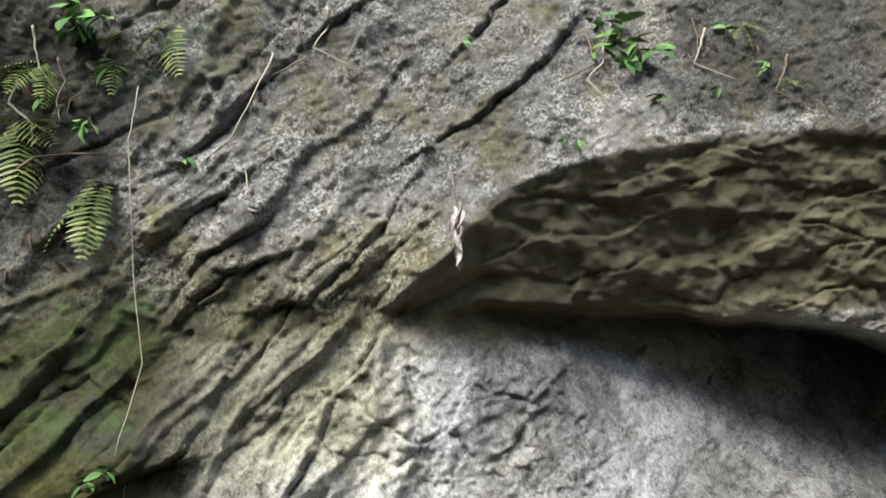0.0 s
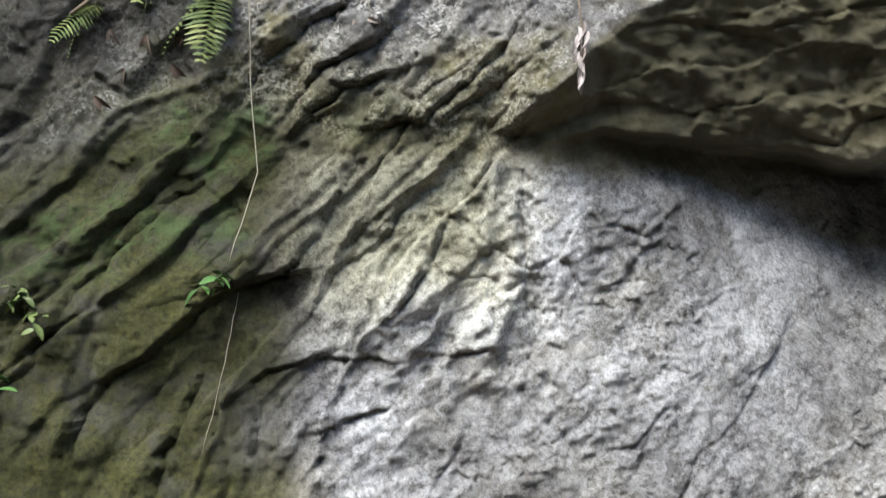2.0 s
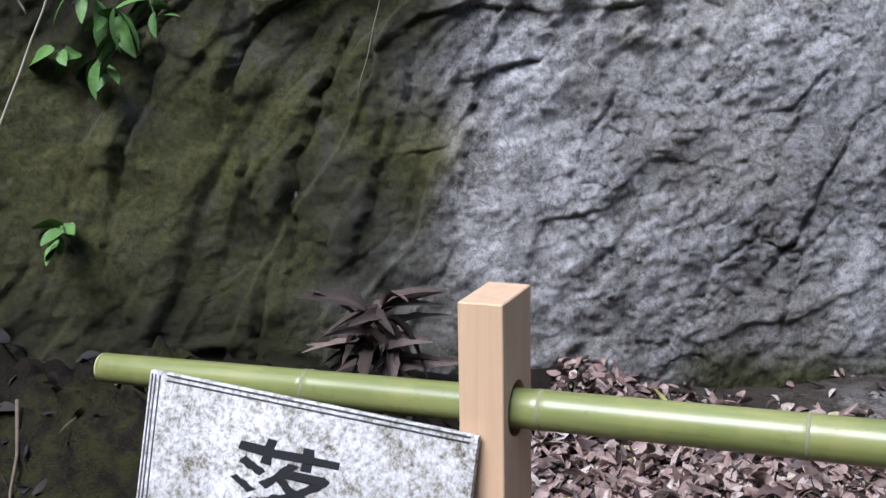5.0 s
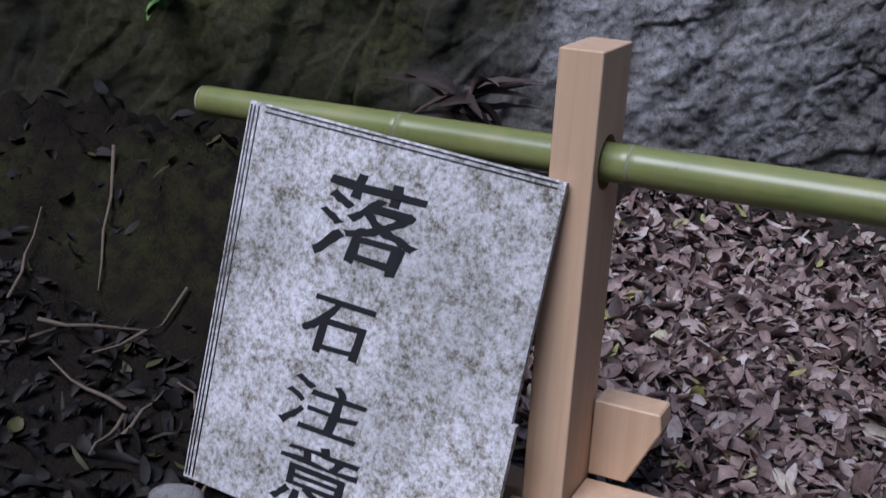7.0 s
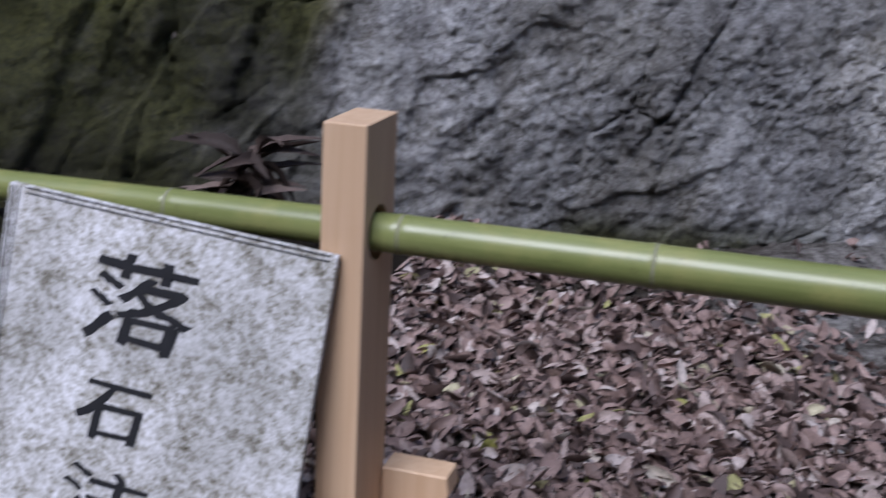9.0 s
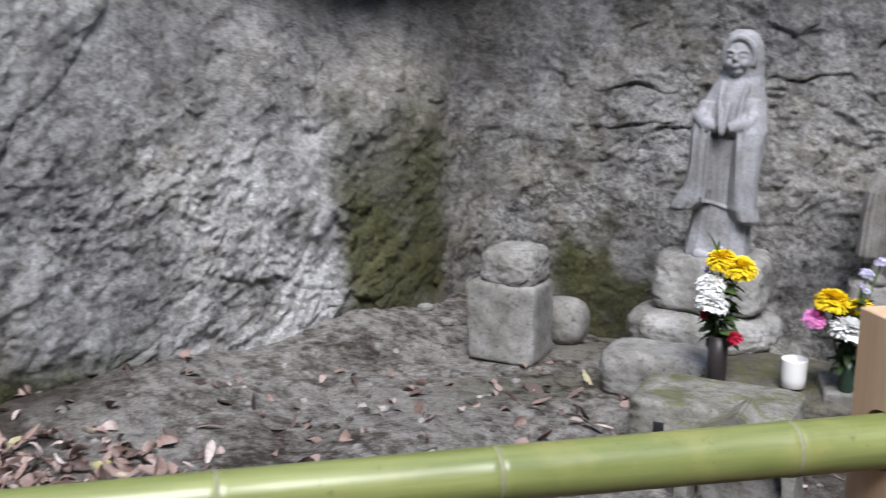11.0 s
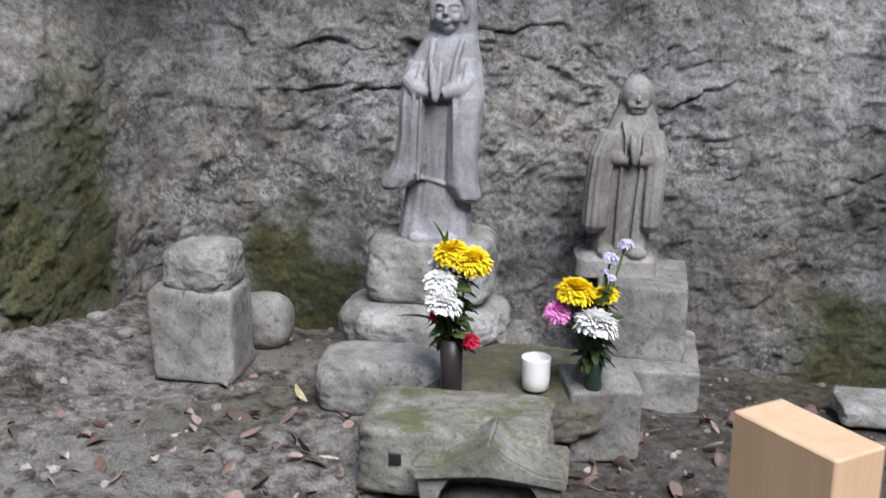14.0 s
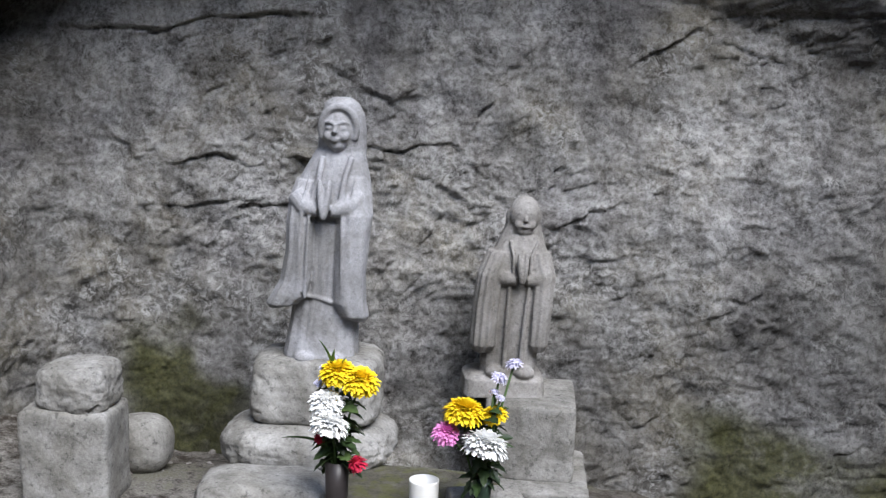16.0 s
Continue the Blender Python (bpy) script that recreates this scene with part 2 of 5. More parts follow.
def ground_material():
    m, nt, b = material("forest_soil", 1.0, 0, 0.04)
    v = coords(nt)
    coarse, mid, fine = noise_of(nt, v, 2.0, 6, 0.6), noise_of(nt, v, 18, 8, 0.7), noise_of(nt, v, 120, 4, 0.75)
    soil = mixc(nt, ramp(nt, mixc(nt, 0.5, mid, fine), [(0.32, (0, 0, 0)), (0.68, (1, 1, 1))]), (0.022, 0.018, 0.014), (0.11, 0.093, 0.076))
    grit = mixc(nt, ramp(nt, mixc(nt, 0.5, mid, fine), [(0.36, (0, 0, 0)), (0.62, (1, 1, 1))]), (0.075, 0.068, 0.06), (0.4, 0.38, 0.35))
    c = mixc(nt, math_(nt, "MULTIPLY", attribute(nt, "grit"), ramp(nt, mixc(nt, 0.5, coarse, mid), [(0.4, (0, 0, 0)), (0.54, (1, 1, 1))])), soil, grit)
    # dark moist humus, with the shade of plants mixed into its colour
    c = mixc(nt, attribute(nt, "humus_shade"), c, mixc(nt, mixc(nt, 0.5, mid, fine), (0.003, 0.0028, 0.0025), (0.045, 0.037, 0.028)))
    c = mixc(nt, math_(nt, "MULTIPLY", attribute(nt, "moss"), ramp(nt, mid, [(0.42, (0, 0, 0)), (0.6, (1, 1, 1))])), c, (0.075, 0.08, 0.022))
    nt.links.new(c, b.inputs["Base Color"])
    bump(nt, b, mixc(nt, 0.5, mid, fine), 1.0, 0.03)
    return m


ROCK, SOIL = cliff_material(), ground_material()
STONE = stone_material("weathered_andesite", (0.13, 0.125, 0.115), (0.36, 0.35, 0.33))
STONE_PALE = stone_material("pale_tuff", (0.16, 0.155, 0.145), (0.43, 0.42, 0.4))
STONE_MOSSY = stone_material("mossy_stone", (0.11, 0.105, 0.09), (0.37, 0.36, 0.32), moss=0.7)
# darker copy of the mossy stone, shade between the vases in its colour
STONE_SHADED = stone_material("shaded_mossy_stone", (0.05, 0.046, 0.036), (0.17, 0.16, 0.13), moss=0.6)
STATUE_STONE = stone_material("carved_stone", (0.24, 0.24, 0.25), (0.46, 0.46, 0.485), scale=7, pit=0.8)
STATUE_DARK = stone_material("dark_carved_stone", (0.17, 0.16, 0.15), (0.38, 0.365, 0.35), scale=9, pit=0.7)
WOOD, BAMBOO, SIGN = wood_material(), bamboo_material(), sign_material()
NODE_RING = plain("bamboo_node", (0.22, 0.22, 0.13), 0.6, 0.3, 120)
BAMBOO_CUT = plain("cut_bamboo", (0.45, 0.42, 0.25), 0.7)
INK = plain("black_brush_paint", (0.02, 0.02, 0.022), 0.55, 0.4)
BORDER = plain("dark_border_line", (0.07, 0.07, 0.075), 0.7, 0.6, 60)
CERAMIC = plain("white_glazed_ceramic", (0.8, 0.79, 0.76), 0.25, 0.04, 30, 0.5)
VASE_DARK = plain("dark_glazed_vase", (0.035, 0.03, 0.03), 0.4, 0.4)
VASE_GREEN = plain("dark_green_glass_vase", (0.03, 0.05, 0.035), 0.25, 0.4)
YELLOW = plain("yellow_petal", (0.9, 0.68, 0.015), 0.6, 0.12, 90)
WHITE = plain("white_petal", (0.9, 0.9, 0.88), 0.6, 0.03, 90)
PINK = plain("pink_petal", (0.72, 0.25, 0.55), 0.6, 0.2, 90)
RED = plain("crimson_petal", (0.5, 0.02, 0.06), 0.6, 0.3, 90)
LILAC = plain("pale_lilac_petal", (0.62, 0.6, 0.74), 0.6, 0.1, 90)
STEM = plain("green_stem", (0.05, 0.09, 0.025), 0.6)
FLOWER_LEAF = leaf_material("flower_leaf", [(0.0, (0.018, 0.035, 0.012)), (0.6, (0.04, 0.075, 0.022)), (1.0, (0.075, 0.12, 0.035))], by="object")
FRESH_LEAF = leaf_material("fresh_leaf", [(0.0, (0.05, 0.11, 0.03)), (0.5, (0.09, 0.19, 0.045)), (1.0, (0.16, 0.3, 0.08))], by="object")
FERN_LEAF = leaf_material("fern_leaf", [(0.0, (0.07, 0.1, 0.025)), (0.6, (0.13, 0.17, 0.05)), (1.0, (0.22, 0.24, 0.08))])
LITTER = leaf_material("fallen_leaf", [(0.0, (0.06, 0.042, 0.036)), (0.22, (0.15, 0.1, 0.085)), (0.48, (0.27, 0.185, 0.155)), (0.7, (0.34, 0.24, 0.205)), (0.87, (0.43, 0.34, 0.3)), (0.96, (0.58, 0.5, 0.45)), (1.0, (0.34, 0.33, 0.08))], 0.6)
WITHERED = leaf_material("withered_leaf", [(0.0, (0.035, 0.025, 0.02)), (0.5, (0.09, 0.062, 0.05)), (1.0, (0.19, 0.14, 0.115))], 0.75, by="object")
DRY_LEAF = leaf_material("dry_leaf", [(0.0, (0.09, 0.06, 0.045)), (0.5, (0.2, 0.145, 0.11)), (1.0, (0.42, 0.36, 0.3))], 0.75, by="object")
PALE_DRY = leaf_material("pale_dry_leaf", [(0.0, (0.3, 0.25, 0.22)), (1.0, (0.6, 0.54, 0.5))], 0.75, by="object")
BARK = plain("root_bark", (0.13, 0.1, 0.07), 0.9, 0.5, 60)
WOODS = plain("dark_woods", (0.035, 0.05, 0.02), 0.95, 0.6, 1.5)
VINE = plain("dry_vine", (0.3, 0.27, 0.2), 0.9, 0.35, 60)


# ---- mesh helpers ----
def mesh_of(name, verts, faces, mat=None, smooth=True):
    me = bpy.data.meshes.new(name)
    me.from_pydata([tuple(map(float, v)) for v in verts], [], [tuple(map(int, f)) for f in faces])
    if mat:
        me.materials.append(mat)
    me.polygons.foreach_set("use_smooth", [smooth] * len(me.polygons))
    me.update()
    return me


def grid_mesh(name, pts, mat, attrs=None):
    """A sheet from an array of rows x columns x 3."""
    r, c = pts.shape[:2]
    k = np.arange(r * c).reshape(r, c)
    quads = np.stack([k[:-1, :-1], k[:-1, 1:], k[1:, 1:], k[1:, :-1]], -1).reshape(-1, 4)
    me = bpy.data.meshes.new(name)
    me.vertices.add(r * c)
    me.vertices.foreach_set("co", pts.reshape(-1).astype(np.float32))
    me.loops.add(quads.size)
    me.loops.foreach_set("vertex_index", quads.reshape(-1).astype(np.int32))
    me.polygons.add(len(quads))
    me.polygons.foreach_set("loop_start", np.arange(0, quads.size, 4, dtype=np.int32))
    me.polygons.foreach_set("loop_total", np.full(len(quads), 4, dtype=np.int32))
    me.update(calc_edges=True)
    me.polygons.foreach_set("use_smooth", [True] * len(quads))
    for key, val in (attrs or {}).items():
        me.attributes.new(key, "FLOAT", "POINT").data.foreach_set("value", val.reshape(-1).astype(np.float32))
    me.materials.append(mat)
    return me


def part(name, bm, mat, parent=None, label="", m=None, smooth=True):
    """One mesh object from a bmesh or a mesh, under its thing."""
    if isinstance(bm, bmesh.types.BMesh):
        me = bpy.data.meshes.new(name)
        bm.to_mesh(me)
        bm.free()
        me.materials.append(mat)
        me.polygons.foreach_set("use_smooth", [smooth] * len(me.polygons))
    else:
        me = bm
    ob = new(name, me)
    if m is not None:
        ob.matrix_basis = m
    if parent:
        ob.parent = parent
    if label:
        ob["label"] = label
    return ob


def thing(name, m, label, category, group="", kind=""):
    ob = new(name)
    ob.matrix_basis = m
    ob.empty_display_size = 0.05
    return tagged(ob, label, category, group, kind)


def box(size, at=(0, 0, 0), bevel=0.003, segments=2):
    bm = bmesh.new()
    bmesh.ops.create_cube(bm, size=1, matrix=Matrix.Translation(at) @ Matrix.Diagonal((*size, 1)))
    if bevel:
        bmesh.ops.bevel(bm, geom=bm.edges[:], offset=bevel, segments=segments, affect="EDGES", profile=0.6)
    return bm


def rings(loops, close=True, cap=True):
    """Verts and faces of a loft through loops of equal length."""
    n = len(loops[0])
    verts = [v for l in loops for v in l]
    faces = []
    for i in range(len(loops) - 1):
        for j in range(n if close else n - 1):
            k = (j + 1) % n
            faces.append((i * n + j, i * n + k, (i + 1) * n + k, (i + 1) * n + j))
    if cap:
        faces.append(tuple(range(n))[::-1])
        faces.append(tuple(range((len(loops) - 1) * n, len(loops) * n)))
    return verts, faces


def tube(points, radii, sides=8):
    """Verts and faces of a tapering tube along points."""
    pts = [Vector(p) for p in points]
    loops = []
    for i, p in enumerate(pts):
        d = (pts[min(i + 1, len(pts) - 1)] - pts[max(i - 1, 0)]).normalized()
        a = d.cross(Vector((0.3, 0.8, 0.52))).normalized()
        b = d.cross(a)
        r = radii[i] if isinstance(radii, (list, tuple)) else radii
        loops.append([p + (a * math.cos(2 * math.pi * k / sides) + b * math.sin(2 * math.pi * k / sides)) * r for k in range(sides)])
    return rings(loops)


def rough_stone(name, size, mat, seed=0, square=4.0, amp=0.04, n=34):
    """A worn stone: a superellipsoid from boxy (square high) to round (2), dented by noise. Base at z = 0."""
    bm = bmesh.new()
    bmesh.ops.create_cube(bm, size=2)
    bmesh.ops.subdivide_edges(bm, edges=bm.edges[:], cuts=n, use_grid_fill=True)
    off = Vector((seed * 7.31, seed * 3.17, seed * 5.77))
    for v in bm.verts:
        d = v.co.normalized()
        r = (abs(d.x) ** square + abs(d.y) ** square + abs(d.z) ** square) ** (-1 / square)
        p = d * r
        q = Vector((p.x * size[0], p.y * size[1], p.z * size[2])) * 9 + off
        chip = max(0.0, noise.noise(q * 1.7) - 0.18) * (abs(d.x) ** 3 + abs(d.y) ** 3 + abs(d.z) ** 3 < 0.62)
        k = 1 + amp * (noise.noise(q * 0.35) + 0.5 * noise.noise(q) + 0.3 * noise.noise(q * 3.1) + 0.16 * noise.noise(q * 7)) - 1.2 * amp * chip
        v.co = Vector((p.x * size[0] / 2 * k, p.y * size[1] / 2 * k, p.z * size[2] / 2 * (1 + 0.6 * (k - 1)) + size[2] / 2))
    me = bpy.data.meshes.new(name)
    bm.to_mesh(me)
    bm.free()
    me.materials.append(mat)
    me.polygons.foreach_set("use_smooth", [True] * len(me.polygons))
    return me


# ---- the cliff, one sheet from the left face through the hollow to the back wall ----
CRACKS_HIGH = [
    [(-0.75, 1.57), (-0.66, 1.59), (-0.61, 1.64), (-0.56, 1.75), (-0.51, 1.85)], [(-0.58, 1.51), (-0.52, 1.61), (-0.4, 1.7), (-0.33, 1.82), (-0.22, 1.94)],
    [(-0.36, 1.49), (-0.28, 1.59), (-0.23, 1.76), (-0.16, 1.86)], [(-0.02, 1.42), (-0.02, 1.6), (-0.03, 1.76)],
    [(-0.38, 2.04), (-0.29, 2.05), (-0.22, 2.12), (-0.14, 2.2), (-0.07, 2.3)], [(-0.22, 2.07), (-0.14, 2.13), (0.0, 2.24)],
    [(0.11, 2.57), (0.22, 2.64), (0.35, 2.74), (0.49, 2.88), (0.54, 2.96)],
]
CRACKS_TOP = [
    [(-0.67, 2.08), (-0.6, 2.16), (-0.53, 2.22), (-0.43, 2.31)], [(-0.59, 2.07), (-0.5, 2.15), (-0.41, 2.19)],
    [(-0.54, 2.74), (-0.46, 2.84), (-0.38, 2.96)], [(-0.45, 2.74), (-0.32, 2.9), (-0.2, 3.01), (-0.1, 3.1)], [(-0.63, 2.54), (-0.52, 2.63), (-0.46, 2.72)],
    [(0.22, 2.95), (0.33, 3.08), (0.39, 3.17)], [(-0.72, 2.22), (-0.64, 2.32), (-0.53, 2.41)], [(-0.92, 1.84), (-0.86, 1.88), (-0.82, 1.83)],
]
CRACKS_MOSSY = [
    [(-1.13, 1.1), (-1.11, 1.23), (-1.07, 1.31), (-0.94, 1.39), (-0.86, 1.49), (-0.78, 1.55), (-0.65, 1.59)], [(-0.99, 0.7), (-0.98, 0.89), (-0.95, 0.99), (-0.94, 1.11), (-0.9, 1.18), (-0.87, 1.28)],
    [(-1.37, 0.75), (-1.33, 1.0), (-1.3, 1.19), (-1.25, 1.34), (-1.15, 1.47), (-1.13, 1.58), (-1.04, 1.69)], [(-1.05, 0.42), (-1.04, 0.64), (-1.08, 0.86), (-1.11, 1.06), (-1.12, 1.2)],
    [(-0.81, 0.77), (-0.78, 0.91), (-0.79, 1.01)], [(-0.73, 1.06), (-0.71, 1.14), (-0.74, 1.26)], [(-1.2, 1.55), (-1.02, 1.78), (-0.88, 2.0)],
]
CRACKS_PALE = [
    [(-0.74, 1.27), (-0.69, 1.31), (-0.57, 1.34), (-0.35, 1.32), (-0.12, 1.34)], [(-0.57, 0.94), (-0.56, 1.04), (-0.54, 1.15), (-0.51, 1.25)], [(-0.51, 1.15), (-0.38, 1.18), (-0.31, 1.29)],
    [(-0.7, 0.93), (-0.62, 0.94), (-0.58, 1.02)], [(0.26, 0.51), (0.34, 0.61), (0.4, 0.75), (0.5, 0.96), (0.59, 1.04), (0.72, 1.22)], [(-0.4, 0.57), (-0.36, 0.69), (-0.27, 0.72)], [(0.21, 0.99), (0.29, 0.99), (0.38, 1.1)],
]
CRACKS_BACK = [
    [(3.27, 1.04), (3.36, 1.01), (3.43, 1.05), (3.51, 1.07), (3.56, 0.99), (3.6, 0.91)], [(2.67, 0.81), (2.77, 0.81), (2.92, 0.84)], [(2.92, 0.82), (3.05, 0.82)], [(3.42, 0.93), (3.5, 0.89), (3.55, 0.83)],
    [(3.59, 1.15), (3.66, 1.27), (3.7, 1.33)], [(3.26, 1.24), (3.32, 1.2)], [(2.96, 1.29), (2.98, 1.19), (3.0, 1.07), (3.04, 1.01), (3.1, 0.97)], [(2.46, 1.42), (2.69, 1.42), (2.85, 1.47), (3.06, 1.48)],
    [(4.08, 1.39), (4.16, 1.45)], [(2.75, 0.97), (2.83, 0.99), (2.89, 0.97)], [(2.51, 1.09), (2.57, 1.01)], [(3.81, 0.8), (3.9, 0.84)], [(4.3, 1.44), (4.37, 1.41)],
]


def stretched(lo, a, b, hi, fine, coarse):
    return np.r_[np.linspace(lo, a, coarse, endpoint=False), np.arange(a, b, fine), np.linspace(b, hi, coarse)]


def lip_height(x):
    return np.interp(x, [-0.3, -0.05, 0.15, 0.2, 0.33, 0.51, 0.7, 1.05, 1.5, 2.4, 5.0], [1.96, 2.04, 2.19, 2.29, 2.4, 2.46, 2.51, 2.56, 2.56, 2.5, 2.4])


def brow_front(x):
    return np.interp(x, [-0.3, 0.0, 0.5, 1.0, 1.5, 2.2, 3.0, 4.0, 5.0, 7.0], [1.93, 1.98, 2.28, 2.58, 2.7, 2.45, 2.1, 1.7, 0.9, -1.0])


CX = stretched(-7.0, -1.9, 5.2, 12.0, 0.007, 40)
CZ = stretched(-0.6, -0.35, 3.1, 6.0, 0.007, 14)
X, Z = np.meshgrid(CX, CZ)


def ledge(c):
    """A broken ledge profile: a long ramp and a short drop."""
    f = c % 1.0
    return np.where(f < 0.9, f / 0.9, (1 - f) / 0.1)


def plates(along, across, long_, wide, seed):
    """Flat plates of split rock: a height and a tilt for each, with sharp edges."""
    f1, f2, val = cells(along / long_, across / wide, seed)
    edge = step(0.0, 0.1, f2 - f1)
    return ((val - 0.5) + 0.9 * (val - 0.4) * (f1 - 0.4)) * edge - 0.04 * (1 - edge)


def cliff_sheet():
    left, back = 2.13 + 0.66 * X, 3.338 - 0.732 * (X - 2.799)
    left = left - 0.1 * step(-0.7, -1.3, X) * step(2.0, 1.4, Z)
    left = left + 0.3 * step(0.35, 1.15, X) * step(0.85, 1.45, Z) * step(2.2, 1.7, X)
    k = 0.2
    h = np.clip(0.5 + 0.5 * (back - left) / k, 0, 1)
    wall = back * (1 - h) + left * h - k * h * (1 - h)
    wall = wall + 0.12 * np.clip(Z - 1.9, -2, 4)
    # brow of rock over the hollow: a leaning face from the lip down to a joint, and a dark undercut below it
    lip_z = lip_height(X + 0.07 * fbm(X * 5, Z * 0 + 3))
    joint = np.interp(X, [0.0, 0.3, 0.7, 1.04, 1.45, 2.3, 3.2, 4.0, 4.5, 5.0], [2.02, 2.01, 2.0, 1.93, 1.86, 1.56, 1.72, 1.62, 1.42, 1.3]) + 0.05 * fbm(X * 4, X * 0)
    front = brow_front(X)
    deep = step(1.4, 2.3, X)
    face_back = (front + 0.24) * (1 - deep) + wall * deep
    t = np.clip((Z - joint) / np.maximum(lip_z - joint, 0.05), 0, 1)
    inside = step(0, 0.1, t) * step(1, 0.92, t)
    slabs = plates(X + 0.55 * Z + 0.1 * fbm(X * 4, Z * 4), Z - 0.12 * X + 0.05 * fbm(X * 5, Z * 3), 0.42, 0.12, 5)
    face = face_back + (front - face_back) * t - inside * (0.045 * slabs + 0.018 * plates(X + 0.8 * Z, Z, 0.16, 0.06, 19) + 0.05 * fbm(X * 6, Z * 9))
    face = np.where(Z > lip_z, front + 0.3 * (Z - lip_z), face)
    under = step(-0.015, 0.015, Z - joint)
    open_ = step(-0.16, 0.06, X)
    hollow_back = np.interp(X, [0.05, 0.5, 1.0, 1.5, 2.1, 2.6], [0, 0.35, 0.7, 0.85, 0.75, 0]) * np.exp(-np.clip(joint - Z, 0, 3) / 0.33)
    y = wall + hollow_back * open_
    y = y + (np.minimum(face, wall) - y) * under * open_
    # slanting plates of the left face, split along the bedding
    some = step(-0.1, 0.2, fbm(X * 2.1 + 3, Z * 2.1, 3))
    diag = step(0.15, -0.1, X) * step(0.95, 1.35, Z)
    wx, wz = X + 0.06 * fbm(X * 3, Z * 3, 3), Z + 0.06 * fbm(Z * 3 + 7, X * 3, 3)
    along, across = 0.58 * wx + 0.81 * wz, 0.81 * wx - 0.58 * wz
    y = y - diag * (0.05 * plates(along, across, 0.5, 0.13, 2) + 0.022 * some * plates(along, across, 0.2, 0.05, 17))
    y = y - diag * 0.02 * ledge(across / 0.17) * some
    low = step(-0.45, -0.75, X) * step(1.6, 1.2, Z)
    along, across = 0.3 * wx + 0.95 * wz, 0.95 * wx - 0.3 * wz
    y = y - low * (0.055 * plates(along, across, 0.75, 0.2, 6) + 0.018 * some * plates(along, across, 0.3, 0.07, 29))
    y = y - 0.08 * fbm(X * 1.6, Z * 1.6, 3) - 0.03 * fbm(X * 6, Z * 6, 4, 0.6)
    # broken angular facets of the pale face and the hollow
    rough = step(-0.5, -0.15, X) * step(2.0, 1.85, Z)
    hollow = step(1.4, 2.3, X)
    wx, wz = X + 0.05 * fbm(X * 7, Z * 7), Z + 0.05 * fbm(Z * 7 + 3, X * 7)
    for size, amp, seed in ((0.24, 0.034, 3), (0.085, 0.022, 11), (0.036, 0.014, 23), (0.021, 0.009, 41)):
        f1, f2, val = cells((wx + 0.3 * wz) / size, (wz - 0.5 * wx) / size, seed)
        patch = 0.25 + 1.7 * np.clip(fbm(X * 3 + seed, Z * 3, 2) + 0.15, 0, 1)
        tilt = (val - 0.5) * 2 * (f1 - 0.4)
        y = y - np.maximum(rough * (1 - 0.45 * hollow), 0.28) * amp * patch * ((val - 0.5) * step(0.0, 0.08, f2 - f1) + 0.8 * tilt - 0.3 * step(0.07, 0.0, f2 - f1))
    # knobbly mineral crust on the back wall
    crusty = hollow * step(0.0, 0.22, fbm(X * 2.6 + 11, Z * 2.6 + 2, 3)) * step(0.35, 0.7, Z)
    y = y - crusty * (0.03 * np.abs(fbm(X * 13, Z * 13, 3)) + 0.025 * np.abs(fbm(X * 34, Z * 34, 2)) + 0.012)
    f1, f2, val = cells(X * 45 + fbm(X * 9, Z * 9), Z * 45, 9)
    peb = step(1.9, 2.15, Z + 0.25 * vnoise(X * 4, Z * 4)) * step(-0.05, 0.1, Z - lip_z * open_)
    y = y - (0.004 * rough + 0.014 * peb) * (val - 0.4) * step(0.0, 0.2, f2 - f1)
    y = y - 0.014 * fbm(X * 22, Z * 22, 3, 0.65) * (1 - 0.6 * low)
    for lines, deep, reach in ((CRACKS_HIGH, 0.034, 0.11), (CRACKS_TOP, 0.035, 0.1), (CRACKS_MOSSY, 0.03, 0.12), (CRACKS_PALE, 0.02, 0.09), (CRACKS_BACK, 0.022, 0.07)):
        wx, wz = X + 0.022 * fbm(X * 14, Z * 14, 3), Z + 0.022 * fbm(Z * 14, X * 14, 3)
        for line in lines:
            xs, zs = [p[0] for p in line], [p[1] for p in line]
            i = np.where((CX > min(xs) - 0.45) & (CX < max(xs) + 0.45))[0]
            j = np.where((CZ > min(zs) - 0.45) & (CZ < max(zs) + 0.45))[0]
            cut = np.s_[j[0]:j[-1] + 1, i[0]:i[-1] + 1]
            px, pz = wx[cut], wz[cut]
            best, side = np.full(px.shape, 9.0), np.zeros(px.shape)
            for (ax, az), (bx, bz) in zip(line, line[1:]):
                dx, dz = bx - ax, bz - az
                f = np.clip(((px - ax) * dx + (pz - az) * dz) / (dx * dx + dz * dz), 0, 1)
                ex, ez = px - ax - f * dx, pz - az - f * dz
                d = np.hypot(ex, ez)
                near = d < best
                side = np.where(near, dx * ez - dz * ex, side)
                best = np.where(near, d, best)
            vary = 1 + 1.3 * vnoise(X[cut] * 6, Z[cut] * 6)
            y[cut] += 0.5 * vary * deep * np.exp(-(best / 0.007) ** 2) - vary * deep * np.where(side > 0, np.exp(-(best / reach)), 0) * step(0, 0.006, best)
    return y


Y = cliff_sheet()


def cliff_y(x, z):
    i, j = int(np.clip(np.searchsorted(CX, x), 1, len(CX) - 1)), int(np.clip(np.searchsorted(CZ, z), 1, len(CZ) - 1))
    return float(Y[j, i])


